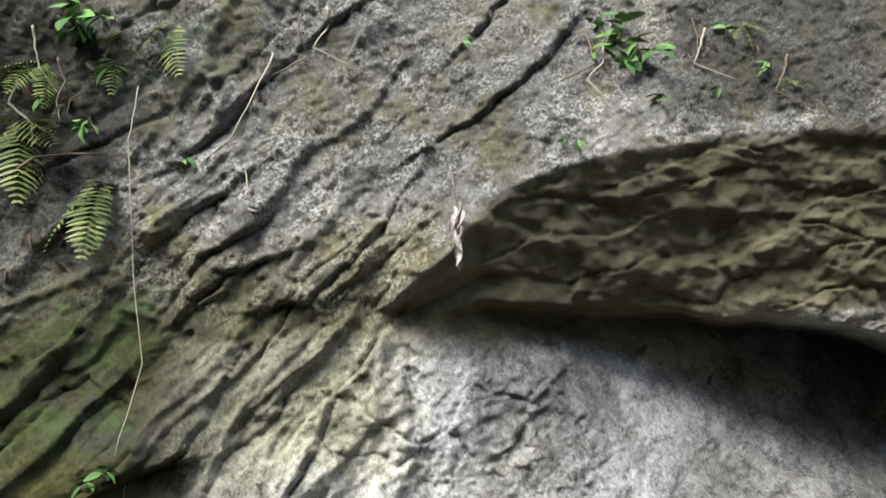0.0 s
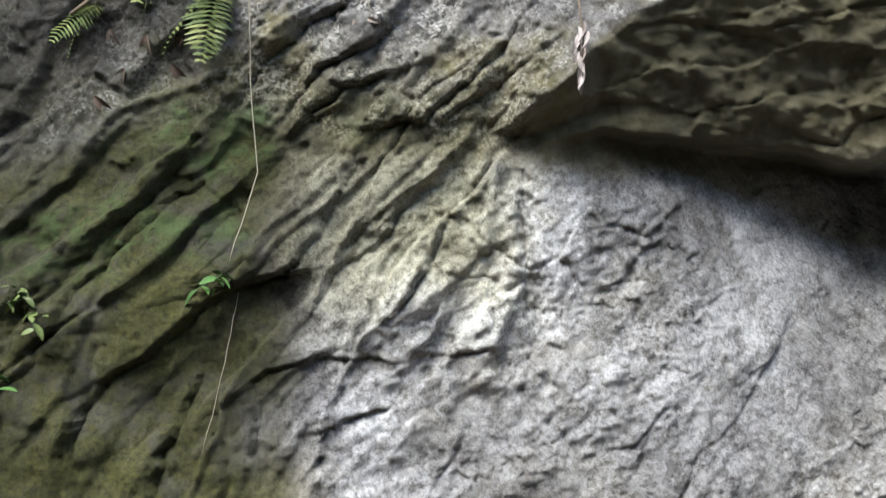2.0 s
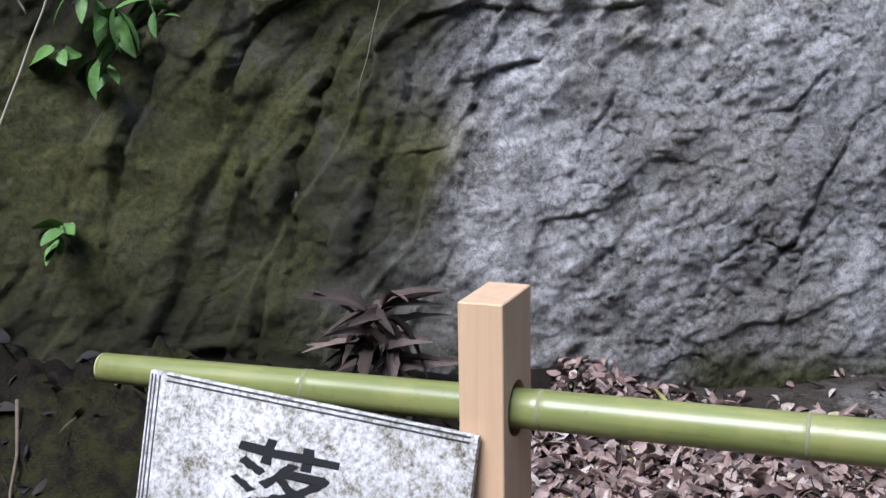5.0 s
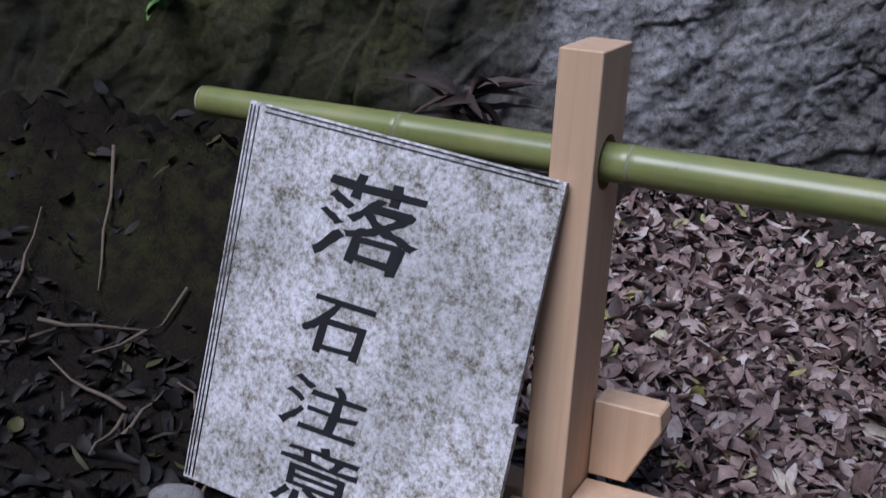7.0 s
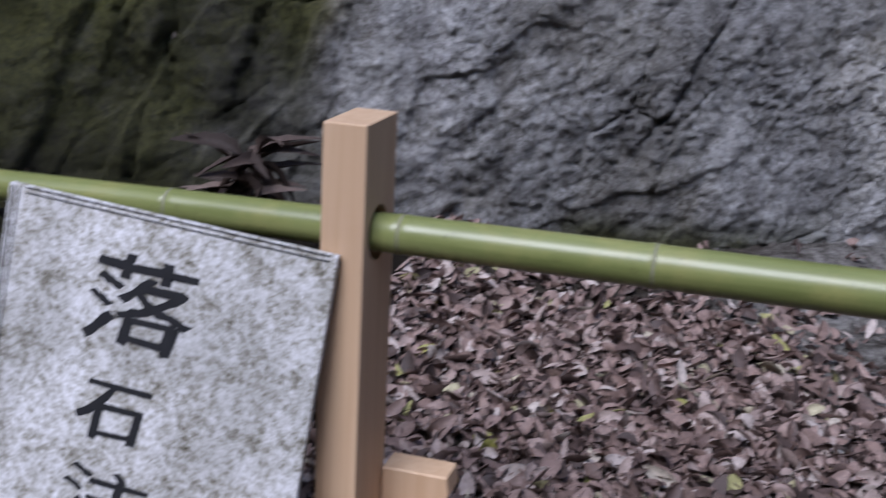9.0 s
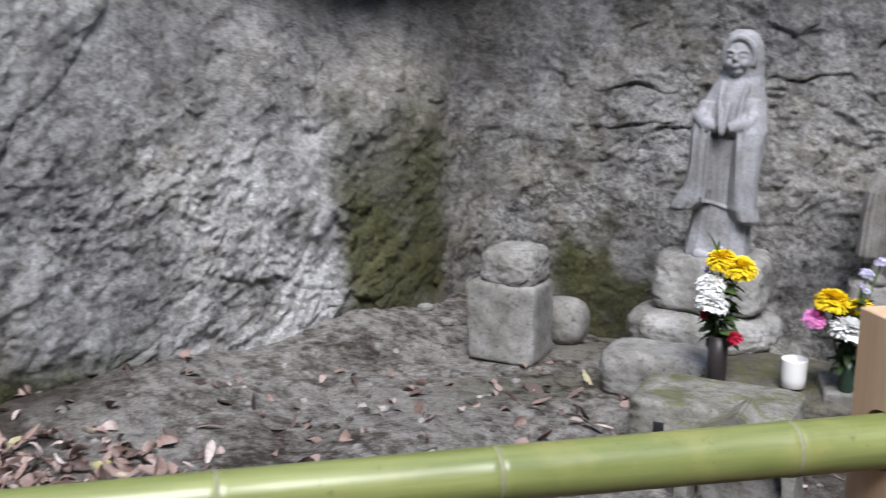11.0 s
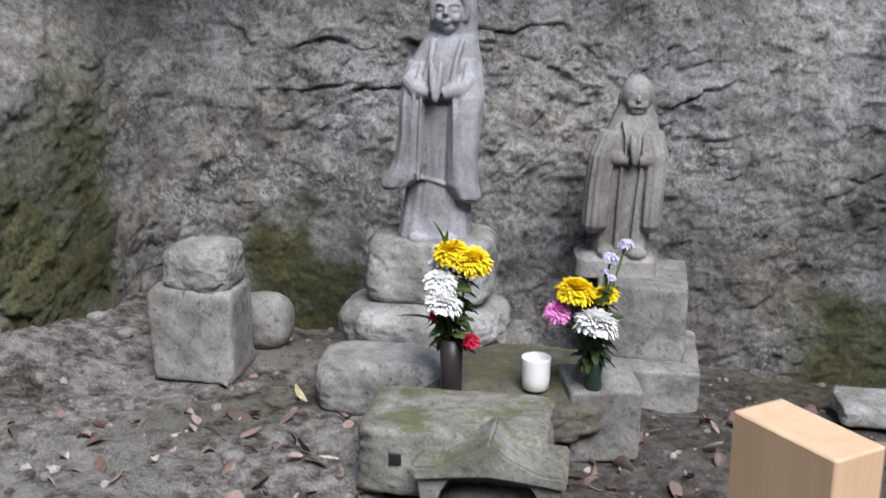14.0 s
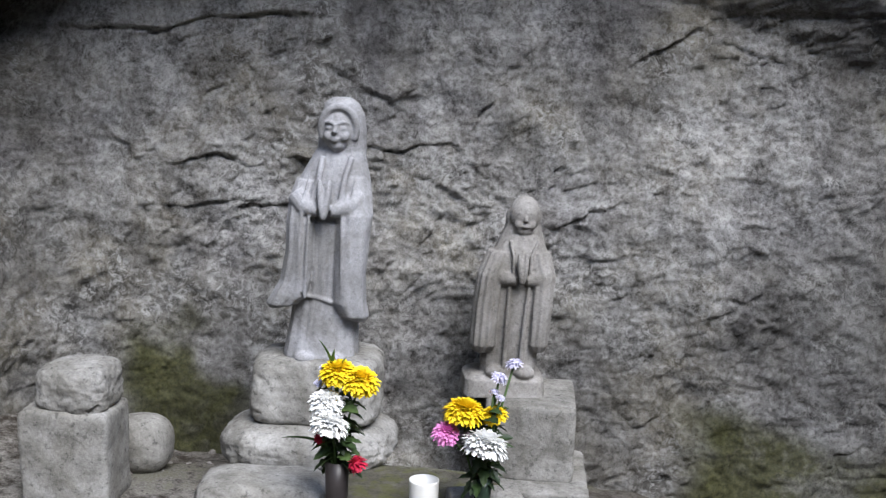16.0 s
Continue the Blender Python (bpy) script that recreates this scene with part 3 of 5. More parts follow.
big = fbm(X * 2.2, Z * 2.2, 4)
moss = step(-0.5, -0.8, X + 0.4 * big) * step(2.25, 1.95, Z + 0.4 * big)
moss = np.maximum(moss, step(0.3, 0.14, Z + 0.2 * big - 0.06 * X) * step(-0.1, 0.15, X) * step(1.0, 0.6, X))
moss = np.maximum(moss, step(1.5, 1.63, X + 0.12 * big) * step(2.12, 1.98, X + 0.12 * big) * step(1.15, 0.55, Z + 0.3 * big))
moss = np.maximum(moss, step(3.9, 4.15, X + 0.4 * big) * step(0.12, -0.02, Z + 0.3 * big))
moss = np.maximum(moss, step(2.5, 2.6, X + 0.2 * big) * step(2.95, 2.85, X) * step(0.45, 0.25, Z + 0.9 * big))
moss = np.maximum(moss, 0.5 * step(0.1, -0.2, X) * step(1.5, 1.7, Z) * step(2.3, 2.1, Z))
# soil pockets in both top corners, their shade painted in with them
damp_shade = np.maximum(step(-0.78, -0.98, X + 0.35 * big) * step(2.05, 2.3, Z + 0.3 * big) * 0.9, step(0.55, 1.0, X + 0.4 * big) * step(2.5, 2.66, Z + 0.2 * big) * 0.9)
damp_shade = np.maximum(damp_shade, step(-1.3, -1.5, X + 0.2 * big) * step(1.2, 1.35, Z) * 0.8)
# concave foot of the left wall, its shade painted as near-black colour
damp_shade = np.maximum(damp_shade, step(-0.6, -0.95, X + 0.3 * big) * step(0.9, 0.4, Z + 0.4 * big))
# right end: damp brown tone and overhang shade in one mask
damp_shade = np.maximum(damp_shade, 0.4 * step(4.1, 4.7, X + 0.3 * big))
lipz = lip_height(X)
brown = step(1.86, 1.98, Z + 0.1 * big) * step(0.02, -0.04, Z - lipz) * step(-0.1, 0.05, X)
pale = step(-0.75, -0.45, X + 0.3 * big) * step(2.05, 1.85, Z) * (0.5 + 1.2 * np.clip(fbm(X * 2.7 + 4, Z * 1.8 + 7, 3) + 0.25, 0, 1))
pale = np.maximum(pale, 0.95 * step(-0.68, -0.5, X + 0.2 * big) * step(0.25, 0.1, X) * step(1.25, 1.4, Z) * step(2.0, 1.9, Z))
pale = np.maximum(pale, 0.8 * step(0.35, 0.55, X + 0.15 * big) * step(1.1, 0.75, X + 0.15 * big) * step(1.1, 0.8, Z + 0.3 * big))
pale = pale * (1 - 0.3 * step(1.05, 0.75, Z + 0.4 * big) * step(0.45, 0.15, X + 0.2 * big))
pale = pale * (1 - 0.55 * step(1.2, 2.0, X))
pale = np.maximum(pale, 0.5 * step(3.05, 3.4, X + 0.4 * big) * step(4.3, 3.8, X + 0.4 * big) * step(0.0, 0.3, Z))
pebbly = step(1.95, 2.15, Z + 0.3 * big) * (1 - brown)
ochre = step(-0.9, -0.5, X + 0.4 * big) * step(0.2, -0.15, X + 0.3 * big) * step(1.3, 1.65, Z + 0.4 * big) * step(2.4, 2.0, Z)
lichen = np.maximum(0.95 * step(1.6, 2.4, X), 0.45 * step(-0.6, -0.3, X)) * (1 - moss) * (1 - 0.6 * brown)
bright = step(0.02, 0.25, fbm(X * 3.5 + 9, Z * 3.5, 3)) * step(-0.3, -0.7, X) * step(1.5, 1.75, Z) * 0.8
cliff = new("rock_wall", grid_mesh("rock_wall", np.stack([X, Y, Z], -1), ROCK, {"moss": moss, "pale": np.clip(pale, 0, 1), "brown": brown, "pebbly": pebbly, "bright": bright, "damp_shade": damp_shade, "lichen": np.clip(lichen, 0, 1), "ochre": ochre}))
tagged(cliff, "grey tuff cliff with mossy cracked face and dark hollow", "cliff", kind="structure")

# ---- ground ----
CONTROL = [(0, 0, 0), (0.4, 1.15, 0.02), (0.27, 1.34, 0.06), (-0.08, 2.08, 0.134), (0.25, 2.3, 0.12), (0.62, 2.54, 0.165), (1.53, 3.14, 0.14), (2.1, 3.5, 0.08),
           (2.2, 2.75, 0.015), (2.04, 2.5, 0.0), (2.8, 3.3, -0.08), (2.41, 2.07, 0.0), (2.45, 1.6, -0.13), (3.07, 1.81, -0.1), (3.57, 2.23, -0.14), (3.95, 1.53, -0.17), (4.4, 2.1, -0.2),
           (1.63, 2.27, 0.03), (1.94, 0, 0), (3, 0, -0.05), (-0.72, 1.25, 0.3), (-0.4, 1.8, 0.24), (-1.1, 0.95, 0.28), (-1.4, 0.6, 0.22), (-1.05, 0.45, 0.08), (-1.7, 0.3, 0.2), (-0.4, -0.2, -0.035), (-0.7, -0.2, -0.03), (-0.2, -0.3, -0.035), (-0.6, 0.2, 0), (0, -3, 0), (3, -3, 0), (-3, -3, 0), (5, 0, -0.1), (1.2, 1.2, 0.03), (1.0, 0.4, 0)]
GX, GY = stretched(-60, -2.0, 5.0, 60, 0.018, 30), stretched(-70, -0.6, 4.0, 9, 0.018, 30)


def ground_z(x, y, fine=True):
    x, y = np.asarray(x, float), np.asarray(y, float)
    w, s = 0.0, 0.0
    for cx, cy, cz in CONTROL:
        k = 1 / ((x - cx) ** 2 + (y - cy) ** 2 + 0.02) ** 1.6
        w, s = w + k, s + k * cz
    z = s / w
    if fine:
        z = z + 0.03 * fbm(x * 3, y * 3, 3) + 0.012 * fbm(x * 14, y * 14, 3)
        # steep earth bank below the mossy rock
        rise = step(0.14, 0.5, y + 0.12 * fbm(x * 3, y * 2 + 5, 3))
        bank = step(-0.2, -0.45, x) * step(1.15, 0.9, y) * step(0.0, 0.1, rise)
        crumbs = 0.12 * fbm(x * 7, y * 7, 4, 0.65) + 0.05 * np.abs(fbm(x * 21, y * 21, 3, 0.6))
        z = z + bank * (np.maximum(z, rise * (0.4 + crumbs)) - z)
    return z


gx, gy = np.meshgrid(GX, GY)
gz = ground_z(gx, gy)
grit = np.clip(step(0.4, 1.0, gx + 0.4 * fbm(gx * 2, gy * 2)) * step(0.8, 1.4, gy) * (0.35 + 0.65 * step(2.9, 2.3, gx)), 0, 1)
# humus on the left, also carrying painted shade of the overgrown slope
humus_shade = step(0.1, -0.35, gx + 0.3 * fbm(gx * 2, gy * 2)) * step(-1.5, -0.5, gy)
gmoss = step(0.05, 0.3, fbm(gx * 2.5, gy * 2.5, 2)) * np.maximum(step(1.6, 2.0, gx) * 0.5, step(-0.3, -0.6, gx) * step(0.15, 0.4, gy) * 0.35)
ground = new("ground", grid_mesh("ground", np.stack([gx, gy, gz], -1), SOIL, {"grit": grit, "moss": gmoss, "humus_shade": humus_shade}))
backdrop_pts = np.array([[(14 * math.sin(a), -2 - 13 * math.cos(a), z) for a in np.linspace(-2.0, 2.0, 60)] for z in (-1, 4, 11)])
backdrop = new("backdrop", grid_mesh("backdrop", backdrop_pts, WOODS))
tagged(backdrop, "plain dark woods closing the place around", "woods", kind="structure")
tagged(ground, "dark bare forest soil with pale grit below the cliff", "ground", kind="structure")

# ---- bamboo fence ----
def fence_post(m, label):
    post = thing("fence_post", m, label, "post", "fence posts")
    # upright with a round hole through its broad sides
    w, d, top, hy, hz, hr, n = 0.075, 0.15, 0.882, 0.07, 0.692, 0.047, 40
    angles = sorted([2 * math.pi * k / n for k in range(n)] + [math.atan2(z - hz, y - hy) % (2 * math.pi) for y in (0, d) for z in (0, top)])
    outer, inner = [], []
    for a in angles:
        ca, sa = math.cos(a), math.sin(a)
        s = min(((d - hy) if ca > 0 else hy) / max(abs(ca), 1e-9), ((top - hz) if sa > 0 else hz) / max(abs(sa), 1e-9))
        outer.append((hy + ca * s, hz + sa * s))
        inner.append((hy + ca * hr, hz + sa * hr))
    bm, n = bmesh.new(), len(angles)
    rows = [[bm.verts.new((x, *p)) for p in ring] for x, ring in ((0, inner), (0, outer), (w, outer), (w, inner))]
    for a, b in ((0, 1), (1, 2), (2, 3), (3, 0)):
        for k in range(n):
            j = (k + 1) % n
            bm.faces.new((rows[a][k], rows[a][j], rows[b][j], rows[b][k]))
    bmesh.ops.recalc_face_normals(bm, faces=bm.faces[:])
    rim = set(rows[0] + rows[3])
    sharp = [e for e in bm.edges if e.calc_face_angle(0) > 1.0 and not (set(e.verts) & rim)]
    bmesh.ops.bevel(bm, geom=sharp, offset=0.002, segments=1, affect="EDGES")
    part("upright", bm, WOOD, post, smooth=False)
    part("foot_beam", box((0.07, 0.3, 0.08), (0.0375 - 0.02, -0.152, 0.04), 0.004), WOOD, post, smooth=False)
    part("foot_beam", box((0.31, 0.085, 0.08), (0.078 + 0.155, 0.085, 0.04), 0.004), WOOD, post, smooth=False)
    part("foot_beam", box((0.2, 0.075, 0.075), (-0.103, 0.07, 0.0375), 0.004), WOOD, post, smooth=False)
    bm = bmesh.new()
    prof = [(0.077, 0.085), (0.15, 0.085), (0.205, 0.2), (0.2, 0.235), (0.077, 0.235)]
    v = [[bm.verts.new((x, y, z)) for x, z in prof] for y in (0.132, 0.2)]
    bm.faces.new(v[0]), bm.faces.new(v[1][::-1])
    for k in range(5):
        bm.faces.new((v[0][k], v[1][k], v[1][(k + 1) % 5], v[0][(k + 1) % 5]))
    bmesh.ops.recalc_face_normals(bm, faces=bm.faces[:])
    bmesh.ops.bevel(bm, geom=bm.edges[:], offset=0.003, segments=1, affect="EDGES")
    part("brace", bm, WOOD, post, smooth=False)
    return post


def bamboo_rail(x0, x1, r0, r1, nodes, z0, z1, label, y=0.07):
    rail = thing("bamboo_rail", pose(0, 0, 0), label, "rail", "fence rails")
    cuts = sorted([x0, x1] + nodes)
    xs = []
    for a, b in zip(cuts, cuts[1:]):
        xs += [a, a + 0.006, a + 0.014] + [a + (b - a) * f for f in (0.2, 0.4, 0.6, 0.8)] + [b - 0.014, b - 0.005]
    xs.append(x1)
    loops, n = [], 28
    for x in xs:
        f = (x - x0) / (x1 - x0)
        r = r0 + (r1 - r0) * min(1, 1.9 * f) ** 0.8
        near = min([abs(x - k) for k in nodes] + [9])
        r *= 1.035 if 0.004 < near < 0.008 else (0.965 if near <= 0.004 else 1.0)
        zz = z0 + (z1 - z0) * f + 0.006 * math.sin(f * 5)
        loops.append([(x, y + r * math.cos(2 * math.pi * k / n), zz + r * math.sin(2 * math.pi * k / n)) for k in range(n)])
    v, f = rings(loops)
    part("culm", mesh_of("culm", v, f, BAMBOO), None, rail)
    for k in nodes:
        f = (k - x0) / (x1 - x0)
        r, zz = (r0 + (r1 - r0) * min(1, 1.9 * f) ** 0.8) * 1.012, z0 + (z1 - z0) * f + 0.006 * math.sin(f * 5)
        lp = [[(k + dx, y + (r + dr) * math.cos(2 * math.pi * q / n), zz + (r + dr) * math.sin(2 * math.pi * q / n)) for q in range(n)] for dx, dr in ((-0.004, -0.001), (-0.002, 0.0006), (0.002, 0.0006), (0.004, -0.001))]
        v, fc = rings(lp)
        part("node_ring", mesh_of("node_ring", v, fc, NODE_RING), None, rail)
    lp = [[(x0 - 0.001 - e, y + r * math.cos(2 * math.pi * q / n), z0 + r * math.sin(2 * math.pi * q / n)) for q in range(n)] for e, r in ((0.0, r0 * 0.97), (0.003, r0 * 0.95), (0.003, r0 * 0.8), (-0.0, r0 * 0.78))]
    v, fc = rings(lp)
    part("cut_end", mesh_of("cut_end", v, fc, BAMBOO_CUT), None, rail, "pale cut end of the culm")
    return rail


fence_post(pose(0, 0, 0), "planed pale cedar fence post holding a bamboo rail")
fence_post(pose(1.94, 0.014, 0.0), "planed cedar fence post with round hole before shrine")
bamboo_rail(-0.735, 4.6, 0.0275, 0.0425, [-0.308, 0.118, 0.533, 0.945, 1.328, 1.78, 2.235, 2.7, 3.16, 3.63, 4.1], 0.687, 0.7, "fresh green bamboo rail with pale node rings")

# ---- warning board leaning on the rail ----
LEAN = math.degrees(math.atan2(0.137, 0.725))
board = thing("warning_sign", pose(-0.636, -0.136, 0.004, -LEAN, 4.6, -1.0), "weathered white warning board with black brush lettering", "sign")
BW, BH = 0.618, 0.73
part("board", box((BW, 0.014, BH), (BW / 2, 0.0, BH / 2), 0.002), SIGN, board, smooth=False)
for off in (0.006, 0.013, 0.022):
    part("border_line", box((0.0022, 0.003, BH - 0.012), (off, -0.0072, BH / 2), 0.0), BORDER, board)
for off in (0.004, 0.013):
    part("border_line", box((BW - 0.05, 0.003, 0.0022), (BW / 2 + 0.012, -0.0072, BH - off), 0.0), BORDER, board)
part("edge_strip", box((0.012, 0.016, 0.25), (BW + 0.004, -0.002, 0.19), 0.001), SIGN, board, "loose white edge strip", smooth=False)


def character(text, x0, x1, z0, z1):
    cu = bpy.data.curves.new("character", "FONT")
    cu.body, cu.size, cu.extrude, cu.offset = text, 1.0, 0.004, 0.007
    cu.shear = 0.1
    tmp = new("character", cu)
    me = bpy.data.meshes.new_from_object(tmp.evaluated_get(bpy.context.evaluated_depsgraph_get()))
    bpy.data.objects.remove(tmp)
    co = np.array([v.co for v in me.vertices])
    lo, hi = co.min(0), co.max(0)
    for v in me.vertices:
        p = (np.array(v.co) - lo) / (hi - lo + 1e-9)
        q = np.array((x0 + p[0] * (x1 - x0), z0 + p[1] * (z1 - z0)))
        q += 0.006 * np.array((noise.noise((q[0] * 22, q[1] * 22, 1)), noise.noise((q[0] * 22, q[1] * 22, 8))))
        q += 0.003 * np.array((noise.noise((q[0] * 90, q[1] * 90, 3)), noise.noise((q[0] * 90, q[1] * 90, 5))))
        v.co = (q[0], -0.0082 if p[2] > 0.5 else -0.0068, q[1])
    me.materials.clear()
    me.materials.append(INK)
    part("character", me, None, board, "black brush character")


character("落", 0.178, 0.386, 0.496, 0.652)
character("石", 0.195, 0.335, 0.325, 0.428)
character("注", 0.18, 0.352, 0.176, 0.276)
character("意", 0.19, 0.366, 0.028, 0.158)

# ---- shrine stones, in the frame of the back wall: u to the right, d out from the wall ----
CAVE = Matrix.Translation((2.799, 3.338, -0.242)) @ Matrix.Rotation(radians(-36.2), 4, "Z") @ Matrix.Scale(1.247, 4)


def spot(u, d, z, rz=0.0, rx=0.0, ry=0.0):
    return CAVE @ pose(u, -d, z, rx, ry, rz)


def stone(name, m, size, label, category="stone", mat=None, seed=0, square=4.0, amp=0.05):
    ob = new(name, rough_stone(name, size, mat or STONE, seed, square, amp))
    ob.matrix_basis = m
    return tagged(ob, label, category)


stone("stone_block", spot(-0.115, 0.7, 0.2, -4), (0.212, 0.17, 0.24), "squared grey stone block on the soil", mat=STONE_PALE, seed=1, square=16, amp=0.045)
stone("cap_stone", spot(-0.1, 0.7, 0.425, -8, 2, -3), (0.185, 0.165, 0.125), "rounded pale stone resting on a squared block", mat=STONE_PALE, seed=2, square=3.6, amp=0.14)
stone("boulder", spot(-0.02, 0.47, 0.19), (0.17, 0.16, 0.15), "round grey boulder beside a squared block", mat=STONE, seed=3, square=2.6)
stone("foundation_stone", spot(0.355, 0.8, 0.172, 2), (0.3, 0.2, 0.146), "worn pale oblong foundation stone", mat=STONE_PALE, seed=4, square=5, amp=0.07)
stone("foundation_stone", spot(0.69, 0.78, 0.168, -6), (0.44, 0.42, 0.12), "mossy flat foundation slab on the soil, shade in its colour", mat=STONE_SHADED, seed=5, square=4, amp=0.08)
stone("oval_stone", spot(0.43, 0.53, 0.254, 3), (0.43, 0.34, 0.122), "flat oval stone under the statue plinth", mat=STONE_PALE, seed=6, square=3.0, amp=0.09)
stone("rubble_stone", spot(0.45, 0.52, 0.14, 10), (0.36, 0.3, 0.14), "dark rubble stone under an oval stone", mat=STONE, seed=16, square=4.0, amp=0.1)
stone("plinth", spot(0.445, 0.495, 0.366, -2, 0, -1.5), (0.322, 0.25, 0.172), "pale chipped stone plinth below the tall statue", "plinth", STONE_PALE, 7, 6.5, 0.075)
stone("plinth", spot(1.0, 0.3, 0.19, -3), (0.24, 0.3, 0.207), "grey squared plinth below the small statue", "plinth", STONE, 8, 22, 0.03)
stone("base_block", spot(1.01, 0.35, 0.06, -3), (0.29, 0.36, 0.137), "broad grey base block under a plinth", "stone", STONE, 9, 22, 0.03)
stone("step_slab", spot(0.875, 0.86, 0.125, 12, 6), (0.17, 0.15, 0.185), "tilted grey slab before the base block", mat=STONE, seed=10, square=18, amp=0.04)
stone("round_slab", spot(1.6, 0.5, 0.085, 0), (0.205, 0.17, 0.055), "flat round grey stone lying on the soil", mat=STONE_PALE, seed=11, square=7, amp=0.1)

# pillar stone with a square socket, laid flat
socket = thing("pillar_stone", spot(0.575, 1.13, 0.165, -4, 0, 0), "fallen mossy stone beam with a square socket", "stone")
part("beam", rough_stone("beam", (0.4, 0.25, 0.15), STONE_MOSSY, 12, 14, 0.06), None, socket)
# no hole is cut: a black block stands for the dark inside
part("socket", box((0.026, 0.012, 0.026), (-0.11, -0.122, 0.085), 0.002), INK, socket, "black block painted as the socket's shaded hole")

corner_stone = new("corner_stone", rough_stone("corner_stone", (0.11, 0.07, 0.06), STONE, 61, 3.0, 0.14, 12))
corner_stone.matrix_basis = pose(-0.61, -0.2, float(ground_z(-0.61, -0.2)) - 0.012, 0, 0, 25)
tagged(corner_stone, "smooth grey stone at the foot of the sign", "stone")

# small gabled stone shrine front: roof slab on two curved legs
shrine = thing("stone_shrine", spot(0.66, 1.3, 0.06, -3), "small gabled stone shrine front with arched opening", "shrine")
prof = [(-0.15, 0.0), (-0.155, 0.03), (-0.1, 0.034), (-0.04, 0.062), (0.0, 0.092), (0.04, 0.062), (0.1, 0.034), (0.155, 0.03), (0.15, 0.0), (0.05, 0.012), (0.0, 0.016), (-0.05, 0.012)]
bm = bmesh.new()
lo = [bm.verts.new((x, -0.06, 0.195 + z)) for x, z in prof]
hi = [bm.verts.new((x * 0.97, 0.1, 0.195 + z * 0.95)) for x, z in prof]
bm.faces.new(lo), bm.faces.new(hi[::-1])
for k in range(len(prof)):
    j = (k + 1) % len(prof)
    bm.faces.new((lo[j], lo[k], hi[k], hi[j]))
bmesh.ops.recalc_face_normals(bm, faces=bm.faces[:])
bmesh.ops.bevel(bm, geom=bm.edges[:], offset=0.006, segments=2, affect="EDGES")
part("roof", bm, STONE_MOSSY, shrine, smooth=False)
for s in (-1, 1):
    lp = []
    for k in range(9):
        z = 0.2 * k / 8
        inner = 0.108 - 0.03 * max(0, (k - 5) / 3) ** 2
        x0, x1 = sorted((s * inner, s * (0.138 + 0.004 * math.sin(k))))
        lp.append([(x0, -0.045, z), (x1, -0.045, z), (x1, 0.085, z), (x0, 0.085, z)])
    v, f = rings(lp)
    part("leg", mesh_of("leg", v, f, STONE, False), None, shrine)
part("inner_stone", rough_stone("inner_stone", (0.21, 0.1, 0.15), STONE, 13, 5, 0.06), None, shrine, m=pose(0, 0.06, 0.0))


# ---- statues ----
def lump(c, r, n=20, m=16, turn=None):
    """Verts and faces of an ellipsoid."""
    lp = []
    for i in range(1, m):
        a = math.pi * i / m
        lp.append([Vector((r[0] * math.sin(a) * math.cos(2 * math.pi * k / n), r[1] * math.sin(a) * math.sin(2 * math.pi * k / n), -r[2] * math.cos(a))) for k in range(n)])
    if turn:
        e = Euler([radians(q) for q in turn]).to_matrix()
        lp = [[e @ p for p in l] for l in lp]
    return rings([[p + Vector(c) for p in l] for l in lp])


def loft(sections, n=40, fold=0.0, waves=9, seed=0.0):
    """sections: (z, x0, y0, rx, ry, squareness)"""
    lp = []
    for z, x0, y0, rx, ry, sq in sections:
        l = []
        for k in range(n):
            a = 2 * math.pi * k / n
            ca, sa = math.cos(a), math.sin(a)
            r = (abs(ca) ** sq + abs(sa) ** sq) ** (-1 / sq)
            r *= 1 + fold * math.sin(waves * a + seed + 2 * z)
            l.append(Vector((x0 + rx * r * ca, y0 + ry * r * sa, z)))
        lp.append(l)
    return rings(lp)


def carve(name, pieces, mat, m, label, voxel=0.0028):
    verts, faces = [], []
    for v, f in pieces:
        k = len(verts)
        verts += list(v)
        faces += [tuple(i + k for i in q) for q in f]
    ob = new(name, mesh_of(name, verts, faces, mat))
    ob.matrix_basis = m
    re = ob.modifiers.new("merge", "REMESH")
    re.mode, re.voxel_size, re.use_smooth_shade = "VOXEL", voxel, True
    sm = ob.modifiers.new("worn", "SMOOTH")
    sm.factor, sm.iterations = 0.5, 2
    return tagged(ob, label, "statue")


